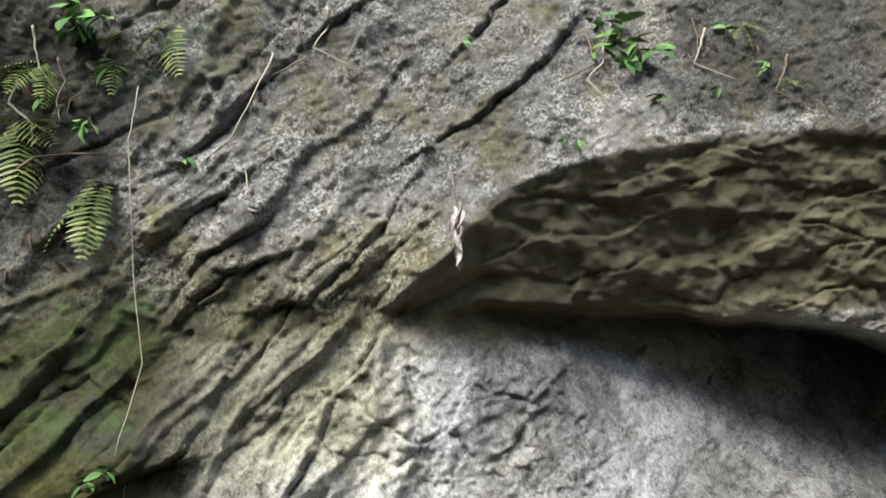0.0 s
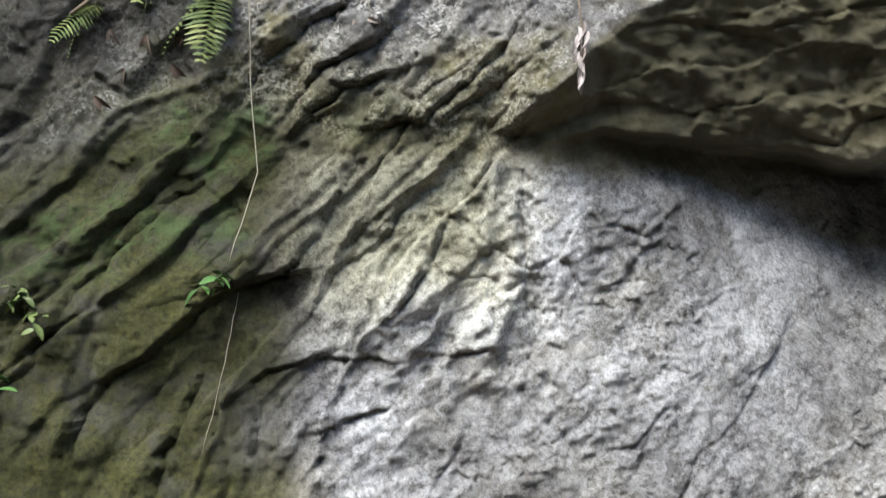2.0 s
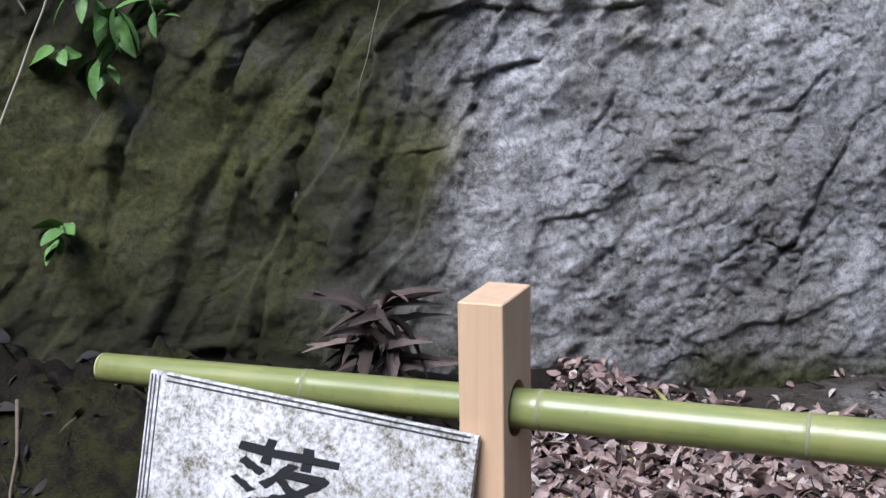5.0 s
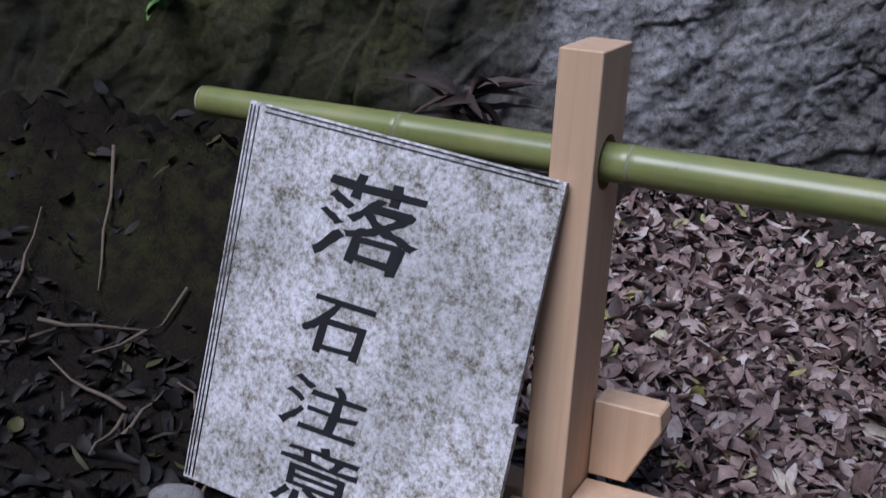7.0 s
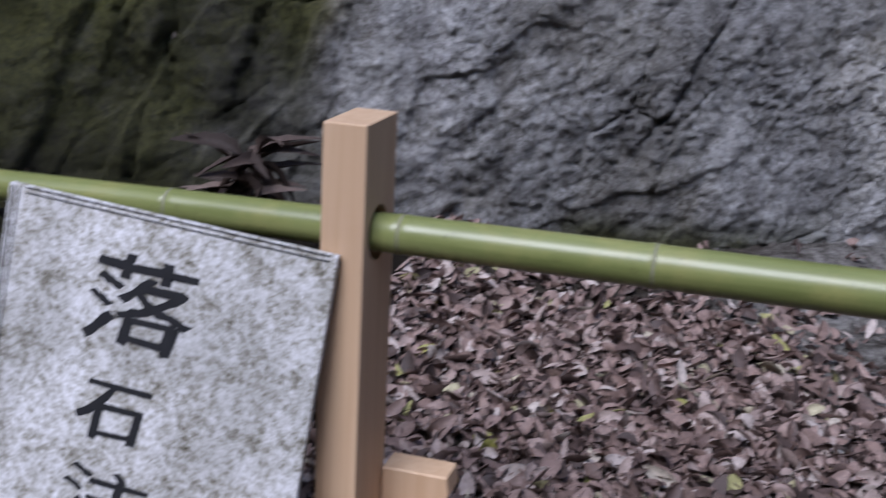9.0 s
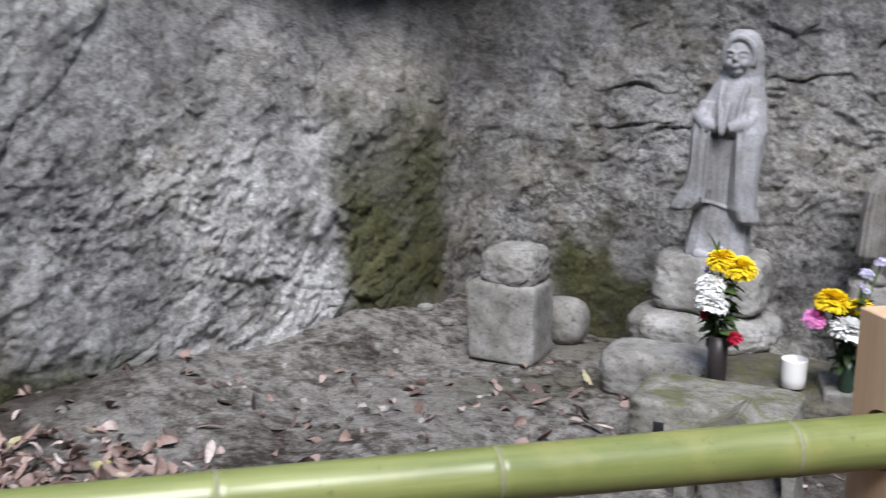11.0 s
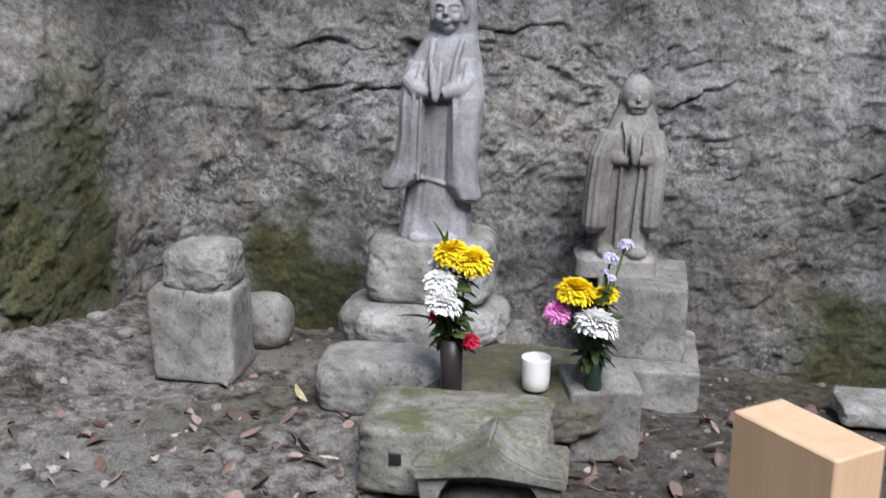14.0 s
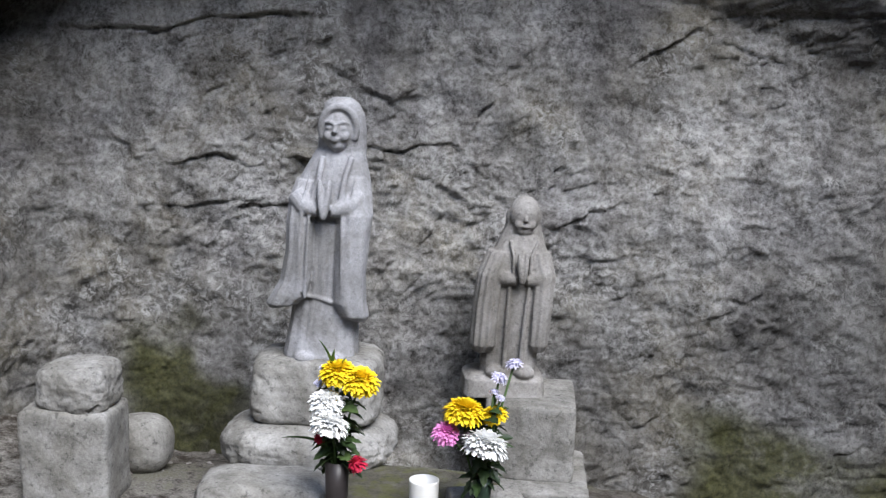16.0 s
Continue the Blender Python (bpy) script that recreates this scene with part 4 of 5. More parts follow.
def tall_statue():
    p = []
    # skirt of the robe, standing on the plinth
    p.append(loft([(0.0, -0.008, 0, 0.088, 0.07, 2.8), (0.012, -0.008, 0, 0.09, 0.071, 2.8), (0.09, -0.003, 0, 0.082, 0.064, 2.6), (0.2, 0, 0, 0.07, 0.056, 2.4), (0.34, 0.003, 0.0, 0.07, 0.056, 2.3)], 72, 0.022, 17))
    # shoulders under the long veil, rising into the hood
    p.append(loft([(0.17, -0.004, 0.014, 0.088, 0.05, 2.2), (0.28, 0.002, 0.012, 0.09, 0.052, 2.2), (0.35, 0.006, 0.008, 0.096, 0.056, 2.2), (0.4, 0.009, 0.008, 0.094, 0.057, 2.1), (0.44, 0.013, 0.008, 0.085, 0.054, 2), (0.48, 0.019, 0.01, 0.07, 0.048, 2), (0.51, 0.024, 0.012, 0.059, 0.044, 2)], 72, 0.014, 21))
    p.append(loft([(0.47, 0.022, 0.016, 0.062, 0.042, 2), (0.52, 0.027, 0.014, 0.058, 0.046, 2), (0.56, 0.028, 0.012, 0.056, 0.049, 2), (0.6, 0.027, 0.01, 0.051, 0.049, 2), (0.625, 0.025, 0.01, 0.04, 0.04, 2), (0.638, 0.024, 0.01, 0.022, 0.024, 2)], 48, 0.012, 11))
    # rolled edge of the hood round the face
    arc = [(0.02 + 0.041 * math.cos(a), -0.03 - 0.008 * math.sin(a), 0.566 + 0.052 * math.sin(a)) for a in np.linspace(-0.5, math.pi + 0.5, 18)]
    p.append(tube(arc, 0.009, 10))
    # face: cheeks, brow, nose, lids and lips, turned slightly aside
    p.append(lump((0.018, -0.018, 0.562), (0.037, 0.038, 0.05), 28, 20))
    p.append(lump((0.018, -0.032, 0.528), (0.02, 0.018, 0.015), 16, 10))
    p.append(tube([(0.014, -0.056, 0.578), (0.013, -0.06, 0.566), (0.012, -0.063, 0.557)], [0.0035, 0.0045, 0.0065], 8))
    for s in (-1, 1):
        p.append(tube([(0.014 + s * 0.005, -0.055, 0.578), (0.015 + s * 0.016, -0.052, 0.583), (0.017 + s * 0.027, -0.043, 0.579)], [0.0035, 0.0045, 0.003], 8))
        p.append(lump((0.015 + s * 0.0155, -0.0505, 0.568), (0.009, 0.0055, 0.0042), 12, 8, (0, s * 8, 0)))
        p.append(lump((0.016 + s * 0.018, -0.046, 0.549), (0.013, 0.011, 0.013), 12, 8))
    p.append(lump((0.013, -0.054, 0.5435), (0.0115, 0.005, 0.0032), 12, 8))
    p.append(lump((0.013, -0.053, 0.5375), (0.0095, 0.005, 0.0032), 12, 8))
    # joined palms, wrists hidden in the cuffs
    for s in (-1, 1):
        p.append(lump((-0.006 + s * 0.0068, -0.083, 0.4), (0.0095, 0.015, 0.05), 14, 14, (-16, s * 6, 0)))
        p.append(tube([(0.002 + s * 0.07, -0.03, 0.4), (-0.003 + s * 0.045, -0.056, 0.378), (-0.006 + s * 0.012, -0.074, 0.372)], [0.03, 0.026, 0.014], 14))
        p.append(tube([(0.02 + s * 0.034, -0.044, 0.5), (0.01 + s * 0.03, -0.056, 0.45), (0.0 + s * 0.03, -0.066, 0.39)], [0.008, 0.007, 0.006], 10))
        # toes
        p.append(lump((-0.008 + s * 0.035, -0.066, 0.01), (0.026, 0.022, 0.017), 12, 8))
    # hanging sleeves: a narrow one flared outward at the hem, a broad one with a curled corner
    p.append(loft([(0.132, -0.118, -0.03, 0.018, 0.042, 2.2), (0.142, -0.1, -0.036, 0.038, 0.05, 2.6), (0.162, -0.084, -0.038, 0.043, 0.05, 2.6), (0.2, -0.07, -0.038, 0.037, 0.047, 2.4), (0.27, -0.063, -0.036, 0.033, 0.045, 2.3), (0.34, -0.062, -0.03, 0.034, 0.046, 2.2), (0.4, -0.062, -0.012, 0.03, 0.045, 2), (0.44, -0.05, 0.0, 0.028, 0.04, 2)], 60, 0.04, 11, 0.6))
    p.append(loft([(0.106, 0.084, -0.03, 0.02, 0.042, 2.2), (0.118, 0.072, -0.036, 0.034, 0.05, 2.6), (0.15, 0.059, -0.038, 0.039, 0.052, 2.8), (0.22, 0.058, -0.038, 0.037, 0.05, 2.8), (0.3, 0.061, -0.036, 0.04, 0.048, 2.5), (0.36, 0.065, -0.028, 0.042, 0.048, 2.3), (0.41, 0.066, -0.01, 0.036, 0.046, 2), (0.45, 0.06, 0.0, 0.03, 0.04, 2)], 60, 0.028, 7, 1.4))
    # hem folds and girdle tip between the sleeves
    p.append(tube([(-0.06, -0.066, 0.165), (-0.02, -0.06, 0.16), (0.02, -0.062, 0.148)], [0.005, 0.004, 0.005], 8))
    for x in (-0.022, -0.004, 0.012):
        p.append(tube([(x, -0.052, 0.34), (x - 0.002, -0.053, 0.25), (x - 0.004, -0.056, 0.15), (x * 1.6 - 0.006, -0.062, 0.02)], [0.003, 0.004, 0.005, 0.006], 8))
    for x in (-0.055, -0.038, 0.035, 0.052):
        p.append(tube([(x + 0.012, -0.05, 0.46), (x * 1.05, -0.072, 0.38), (x * 1.1, -0.083, 0.28), (x * 1.2, -0.083, 0.16)], [0.002, 0.004, 0.005, 0.0045], 8))
    return p


def small_statue():
    p = []
    p.append(loft([(0.0, -0.01, 0.01, 0.105, 0.085, 6), (0.045, -0.01, 0.01, 0.102, 0.08, 6), (0.056, -0.005, 0.012, 0.09, 0.07, 5)], 56, 0.006, 5))
    p.append(loft([(0.045, 0.0, 0.005, 0.07, 0.058, 2.6), (0.12, 0.002, 0.005, 0.072, 0.056, 2.5), (0.25, 0.006, 0.005, 0.078, 0.055, 2.4), (0.34, 0.012, 0.006, 0.078, 0.054, 2.3), (0.38, 0.016, 0.01, 0.068, 0.05, 2.1), (0.42, 0.02, 0.012, 0.044, 0.04, 2)], 72, 0.02, 15))
    # broad sleeves to the knees
    p.append(loft([(0.115, -0.072, -0.012, 0.022, 0.042, 2.4), (0.135, -0.068, -0.02, 0.034, 0.046, 2.6), (0.24, -0.064, -0.022, 0.034, 0.044, 2.5), (0.32, -0.056, -0.018, 0.034, 0.044, 2.2), (0.38, -0.036, 0.0, 0.03, 0.04, 2)], 60, 0.06, 13))
    p.append(loft([(0.12, 0.07, -0.012, 0.018, 0.042, 2.4), (0.14, 0.068, -0.02, 0.028, 0.046, 2.6), (0.24, 0.07, -0.022, 0.03, 0.044, 2.5), (0.32, 0.074, -0.018, 0.032, 0.044, 2.2), (0.38, 0.06, 0.0, 0.03, 0.04, 2)], 60, 0.045, 11))
    for s in (-1, 1):
        p.append(tube([(0.014 + s * 0.062, -0.025, 0.325), (0.014 + s * 0.038, -0.046, 0.312), (0.016 + s * 0.01, -0.058, 0.308)], [0.025, 0.021, 0.012], 12))
        p.append(lump((0.016 + s * 0.0065, -0.07, 0.342), (0.0075, 0.012, 0.042), 12, 12, (-12, s * 5, 0)))
        p.append(lump((0.002 + s * 0.036, -0.05, 0.066), (0.028, 0.026, 0.018), 12, 10))
        p.append(tube([(0.02 + s * 0.004, -0.034, 0.478), (0.02 + s * 0.014, -0.033, 0.482), (0.02 + s * 0.024, -0.026, 0.478)], [0.003, 0.0035, 0.0025], 8))
        p.append(lump((0.02 + s * 0.013, -0.03, 0.468), (0.008, 0.005, 0.0035), 10, 8))
        p.append(lump((0.02 + s * 0.014, -0.028, 0.45), (0.013, 0.01, 0.013), 10, 8))
        p.append(lump((0.02 + s * 0.04, 0.008, 0.465), (0.006, 0.012, 0.02), 10, 8))
        p.append(tube([(0.02 + s * 0.035, -0.03, 0.41), (0.016 + s * 0.022, -0.052, 0.37), (0.016 + s * 0.02, -0.058, 0.31)], [0.004, 0.004, 0.004], 8))
        p.append(tube([(0.012 + s * 0.024, -0.055, 0.29), (0.008 + s * 0.022, -0.06, 0.2), (0.004 + s * 0.02, -0.06, 0.08)], [0.005, 0.006, 0.006], 8))
    p.append(loft([(0.36, 0.016, 0.014, 0.074, 0.044, 2), (0.4, 0.018, 0.016, 0.06, 0.04, 2), (0.44, 0.02, 0.016, 0.046, 0.036, 2), (0.48, 0.02, 0.014, 0.042, 0.036, 2)], 48, 0.015, 11))
    p.append(lump((0.02, 0.004, 0.472), (0.04, 0.042, 0.05), 24, 18))
    p.append(lump((0.02, -0.012, 0.436), (0.026, 0.022, 0.018), 16, 10))
    p.append(tube([(0.02, -0.037, 0.474), (0.02, -0.041, 0.466), (0.02, -0.042, 0.459)], [0.003, 0.004, 0.006], 8))
    p.append(lump((0.02, -0.037, 0.446), (0.011, 0.005, 0.0035), 10, 8))
    return p


carve("statue", tall_statue(), STATUE_STONE, spot(0.458, 0.5, 0.527, 2, 0, 0.5) @ Matrix.Diagonal((1.04, 1.04, 1.025, 1)), "tall grey stone statue in robes, palms joined, on plinth")
carve("statue", small_statue(), STATUE_DARK, spot(0.93, 0.3, 0.393, 4, 0, 1.0) @ Matrix.Diagonal((1.06, 1, 1.03, 1)), "small worn stone statue with joined palms on plinth")

# ---- cup, vases and flowers ----
def turned(name, profile, mat, n=32):
    """A body of revolution from (radius, height) pairs."""
    lp = [[(r * math.cos(2 * math.pi * k / n), r * math.sin(2 * math.pi * k / n), z) for k in range(n)] for r, z in profile]
    v, f = rings(lp)
    return mesh_of(name, v, f, mat)


cup = new("cup", turned("cup", [(0.027, 0), (0.0305, 0.003), (0.0325, 0.025), (0.0335, 0.073), (0.0335, 0.076), (0.0315, 0.076), (0.0305, 0.03), (0.029, 0.008), (0.002, 0.007)], CERAMIC))
cup.matrix_basis = spot(0.732, 0.92, 0.29)
tagged(cup, "plain white ceramic cup standing before the statues", "cup")
vase = new("vase", turned("vase", [(0.023, 0), (0.025, 0.004), (0.025, 0.06), (0.027, 0.13), (0.024, 0.13), (0.022, 0.05), (0.002, 0.045)], VASE_DARK))
vase.matrix_basis = spot(0.541, 0.95, 0.283)
tagged(vase, "dark glazed flower vase with chrysanthemums", "vase", "flower vases")
vase = new("vase", turned("vase", [(0.019, 0), (0.021, 0.004), (0.018, 0.05), (0.022, 0.1), (0.02, 0.1), (0.016, 0.05), (0.002, 0.045)], VASE_GREEN))
vase.matrix_basis = spot(0.862, 0.93, 0.283)
tagged(vase, "dark green glass vase with mixed flowers", "vase", "flower vases")


def bloom_mesh(name, r, mat, layers=6, petals=20, flat=0.55, seed=0):
    """A many-petalled head: strips in layers, flat below and upright in the middle."""
    rnd = random.Random(seed)
    verts, faces = [], []
    for L in range(layers):
        f = L / (layers - 1)
        n = max(5, int(petals * math.cos(0.45 * math.pi * f)))
        for k in range(n):
            a = 2 * math.pi * (k + 0.5 * (L % 2) + rnd.uniform(-0.2, 0.2)) / n
            length = r * (1 - 0.3 * f) * rnd.uniform(0.85, 1.1)
            el = radians(-18 + 102 * f + rnd.uniform(-9, 9))
            w = r * 0.11
            base = len(verts)
            ca, sa = math.cos(a), math.sin(a)
            for i, (t, ww) in enumerate(((0.15, 0.6), (0.5, 1.0), (0.8, 1.0), (1.0, 0.35))):
                bend = el - 0.35 * t * t * (1 - f)
                d, z = length * t * math.cos(bend), length * t * math.sin(bend) * flat + r * 0.12 * f
                for s in (-1, 0, 1):
                    verts.append((ca * d - sa * w * ww * s, sa * d + ca * w * ww * s, z + (0.06 * r if s else 0) * ww))
            for i in range(3):
                for s in range(2):
                    q = base + i * 3 + s
                    faces.append((q, q + 1, q + 4, q + 3))
    v, f = lump((0, 0, r * 0.1), (r * 0.52, r * 0.52, r * 0.36), 14, 8)
    k = len(verts)
    return mesh_of(name, verts + list(v), faces + [tuple(i + k for i in q) for q in f], mat)


def leaf_mesh(name, length, width, mat, curl=0.25, fold=0.2, lobes=0.0, rows=7):
    """One leaf along +y from its stalk, folded along the midrib and curled."""
    verts, faces = [], []
    for i in range(rows):
        t = i / (rows - 1)
        w = width * (math.sin(math.pi * min(1, t * 0.93 + 0.05)) ** 0.75) * (1 - 0.25 * t)
        w *= 1 + lobes * math.cos(i * math.pi)
        z = -curl * length * t * t
        for s in (-1, -0.5, 0, 0.5, 1):
            verts.append((s * w / 2, length * t, z + fold * abs(s) * w))
    for i in range(rows - 1):
        for s in range(4):
            q = i * 5 + s
            faces.append((q, q + 1, q + 6, q + 5))
    return mesh_of(name, verts, faces, mat)


def aim(p, d, roll=0.0):
    """Pose at p with +y along d."""
    d = Vector(d).normalized()
    x = d.cross(Vector((0, 0, 1)))
    x = x.normalized() if x.length > 1e-3 else Vector((1, 0, 0))
    z = x.cross(d)
    m = Matrix((x, d, z)).transposed().to_4x4()
    return Matrix.Translation(p) @ m @ Matrix.Rotation(radians(roll), 4, "Y")


MUM_YELLOW = bloom_mesh("bloom", 0.062, YELLOW, 10, 58, 0.75, 1)
MUM_WHITE = bloom_mesh("bloom", 0.052, WHITE, 9, 46, 0.7, 2)
MUM_PINK = bloom_mesh("bloom", 0.034, PINK, 8, 36, 0.9, 3)
MUM_RED = bloom_mesh("bloom", 0.026, RED, 8, 22, 1.0, 4)
MUM_SMALL = bloom_mesh("bloom", 0.022, LILAC, 6, 20, 0.6, 5)
FLOWER_LEAF_MESH = leaf_mesh("leaf", 0.06, 0.036, FLOWER_LEAF, 0.4, 0.2, 0.22, 8)
BLADE = leaf_mesh("leaf", 0.1, 0.016, FRESH_LEAF, 0.25, 0.4)


def bouquet(m, label, heads, leaves, mouth, seed):
    b = thing("flower_bouquet", m, label, "flowers", "flower bouquets")
    rnd = random.Random(seed)
    for n, (me, x, y, z, size, tilt) in enumerate(heads):
        v, f = tube([(x * 0.1, 0, mouth - 0.05), (x * 0.45, y * 0.4, (z + mouth) / 2), (x, y, z)], 0.0028, 6)
        part("stem", mesh_of("stem", v, f, STEM), None, b)
        part("bloom", me, None, b, m=Matrix.Translation((x, y, z)) @ pose(0, 0, 0, 12 + tilt, rnd.uniform(-14, 14), rnd.uniform(0, 360)) @ Matrix.Scale(size * 1.15, 4))
    for k in range(leaves):
        a, h = rnd.uniform(0, 2 * math.pi), rnd.uniform(mouth - 0.02, mouth + 0.15)
        d = Vector((math.cos(a), math.sin(a), rnd.uniform(-0.5, 0.6)))
        part("leaf", FLOWER_LEAF_MESH, None, b, m=aim((d.x * 0.008, d.y * 0.008, h), d, rnd.uniform(-40, 40)) @ Matrix.Scale(rnd.uniform(0.45, 0.95), 4))
    return b


bq = bouquet(spot(0.541, 0.95, 0.283), "yellow, white and red chrysanthemums in a dark vase",
             [(MUM_YELLOW, -0.002, -0.01, 0.33, 0.62, -6), (MUM_YELLOW, 0.048, -0.02, 0.316, 0.64, -4), (MUM_WHITE, -0.022, -0.03, 0.268, 0.72, -4), (MUM_WHITE, -0.014, -0.05, 0.226, 0.8, 2),
              (MUM_RED, 0.048, -0.04, 0.137, 0.8, 10), (MUM_RED, -0.036, -0.03, 0.19, 0.5, 10), (MUM_SMALL, -0.035, 0.01, 0.335, 0.45, 0), (MUM_SMALL, -0.012, 0.02, 0.355, 0.5, 0), (MUM_SMALL, -0.045, 0.01, 0.3, 0.5, 0)], 90, 0.13, 5)
for k in range(3):
    part("blade", BLADE, None, bq, "yellow-green pointed leaf", m=aim((-0.015, 0.0, 0.33 - 0.02 * k), (0.15 * (k - 1), -0.1, 1), 20 * k) @ Matrix.Scale(0.8, 4))
part("blade", BLADE, None, bq, "drooping yellow-green leaf", m=aim((-0.02, -0.02, 0.17), (-1, -0.2, 0.5), 20))
bouquet(spot(0.862, 0.93, 0.283), "yellow, white and pink flowers in a glass vase",
        [(MUM_YELLOW, -0.048, -0.02, 0.25, 0.68, 0), (MUM_YELLOW, 0.018, 0.0, 0.24, 0.46, 0), (MUM_WHITE, 0.0, -0.055, 0.188, 0.95, 4), (MUM_PINK, -0.085, -0.03, 0.205, 0.85, 5),
         (MUM_SMALL, 0.058, 0.02, 0.352, 0.9, 0), (MUM_SMALL, 0.026, 0.01, 0.322, 0.9, 0), (MUM_SMALL, 0.016, 0.0, 0.292, 0.55, 10), (MUM_SMALL, 0.03, -0.01, 0.283, 0.5, 0)], 80, 0.1, 9)

# ---- plants, roots and dead leaves on the cliff ----
SPRIG_LEAF = leaf_mesh("leaf", 0.075, 0.034, FRESH_LEAF, 0.3, 0.12)
BROAD_LEAF = leaf_mesh("leaf", 0.06, 0.042, FRESH_LEAF, 0.3, 0.1)
PALE_LEAF = leaf_mesh("leaf", 0.07, 0.026, PALE_DRY, 0.5, 0.5)
DEAD_LEAF = leaf_mesh("leaf", 0.075, 0.034, DRY_LEAF, 0.5, 0.45)


def sprig(x, z, size, leaves, seed, me=SPRIG_LEAF, label="fresh green sprig growing from the rock face", spread=1.0, out=0.03):
    rnd = random.Random(seed)
    base = Vector((x, cliff_y(x, z) + 0.02, z))
    p = thing("sprig", Matrix.Translation(base), label, "plant", "sprigs on the cliff")
    for s in range(max(1, leaves // 5)):
        d = Vector((rnd.uniform(-1, 1) * spread, -rnd.uniform(0.5, 1.0), rnd.uniform(-0.3, 0.9))).normalized() * size * rnd.uniform(0.8, 1.5)
        pts = [Vector((0, 0, 0)), d * 0.5 + Vector((0, 0, 0.01)), d + Vector((0, -out, -0.02))]
        v, f = tube(pts, [0.0025, 0.002, 0.0012], 5)
        part("stem", mesh_of("stem", v, f, STEM), None, p)
        for k in range(min(5, leaves)):
            t = 0.35 + 0.65 * k / 4
            q = pts[0].lerp(pts[1], min(1, t * 2)) if t < 0.5 else pts[1].lerp(pts[2], t * 2 - 1)
            dd = Vector((rnd.uniform(-1, 1), rnd.uniform(-0.7, 0.0), rnd.uniform(-0.7, 0.35)))
            part("leaf", me, None, p, m=aim(q, dd, rnd.uniform(-50, 50)) @ Matrix.Scale(size / 0.1 * rnd.uniform(0.7, 1.25), 4))
    return p


for n, (x, z, size, leaves) in enumerate([(-0.93, 2.94, 0.14, 10), (-0.76, 2.79, 0.08, 5), (0.72, 2.93, 0.11, 15), (0.79, 2.84, 0.1, 10), (0.88, 2.7, 0.07, 5), (0.55, 2.51, 0.06, 5), (0.5, 2.55, 0.04, 5),
                                          (1.06, 2.72, 0.06, 5), (1.25, 2.82, 0.07, 5), (1.1, 2.98, 0.08, 5), (-0.79, 1.58, 0.07, 10), (-1.4, 1.3, 0.15, 15), (-1.46, 1.2, 0.14, 10), (-1.37, 1.5, 0.06, 5), (-1.42, 1.62, 0.06, 5),
                                          (-1.5, 0.75, 0.12, 10), (-0.6, 2.52, 0.05, 5), (0.2, 2.9, 0.05, 5), (-0.84, 2.93, 0.11, 10), (-1.0, 2.7, 0.07, 5), (-0.88, 2.6, 0.07, 10), (0.68, 2.98, 0.09, 10), (-1.35, 1.38, 0.1, 5)]):
    sprig(x, z, size, leaves, n, BROAD_LEAF if n % 3 == 0 else SPRIG_LEAF)
sprig(-1.22, 1.52, 0.09, 15, 50, leaf_mesh("leaf", 0.055, 0.03, FERN_LEAF, 0.3, 0.1), "dull green herb on the mossy rock")


def frond_mesh(length, seed):
    """A fern frond along +y: a midrib with paired leaflets."""
    rnd = random.Random(seed)
    verts, faces = [], []
    def quadstrip(p, d, l, w):
        d = Vector(d).normalized()
        s = d.cross(Vector((0, 0, 1))).normalized()
        b = len(verts)
        for t, ww in ((0, 0.5), (0.35, 1), (0.7, 0.75), (1, 0.05)):
            c = Vector(p) + d * l * t + Vector((0, 0, -0.25 * l * t * t))
            verts.extend([c - s * w * ww, c + s * w * ww])
        for i in range(3):
            faces.append((b + 2 * i, b + 2 * i + 1, b + 2 * i + 3, b + 2 * i + 2))
    n = 17
    for k in range(n):
        t = (k + 1) / n
        p = Vector((0.02 * math.sin(2 * t), length * t, -0.35 * length * t * t))
        l = length * 0.3 * math.sin(math.pi * min(1, 0.15 + 0.85 * t)) ** 0.8 * rnd.uniform(0.85, 1.1)
        for s in (-1, 1):
            quadstrip(p, (s, 0.45, rnd.uniform(-0.1, 0.15)), l, length * 0.02)
    quadstrip((0, 0, 0.001), (0, 1, -0.1), length, 0.002)
    return mesh_of("frond", verts, faces, FERN_LEAF)


FRONDS = [frond_mesh(0.22, k) for k in range(3)]
for n, (x, z, size, count) in enumerate([(-1.0, 2.85, 1.0, 4), (-0.8, 2.9, 0.9, 3), (-1.15, 2.4, 1.0, 3), (1.15, 3.0, 0.7, 3), (-0.84, 2.46, 1.25, 4), (-1.06, 2.66, 1.4, 5), (-0.66, 2.98, 1.0, 4), (-1.12, 2.95, 1.1, 4), (-0.98, 2.5, 0.9, 3), (1.28, 2.78, 0.5, 3)]):
    rnd = random.Random(100 + n)
    p = thing("fern", Matrix.Translation((x, cliff_y(x, z) + 0.02, z)), "yellow-green fern hanging from the cliff face", "fern", "ferns on the cliff")
    for k in range(count):
        d = (rnd.uniform(-0.8, 0.8), -rnd.uniform(0.35, 0.9), rnd.uniform(-0.9, 0.1))
        part("frond", FRONDS[k % 3], None, p, m=aim((0, 0, 0), d, rnd.uniform(-30, 30)) @ Matrix.Scale(size * rnd.uniform(0.7, 1.05), 4))


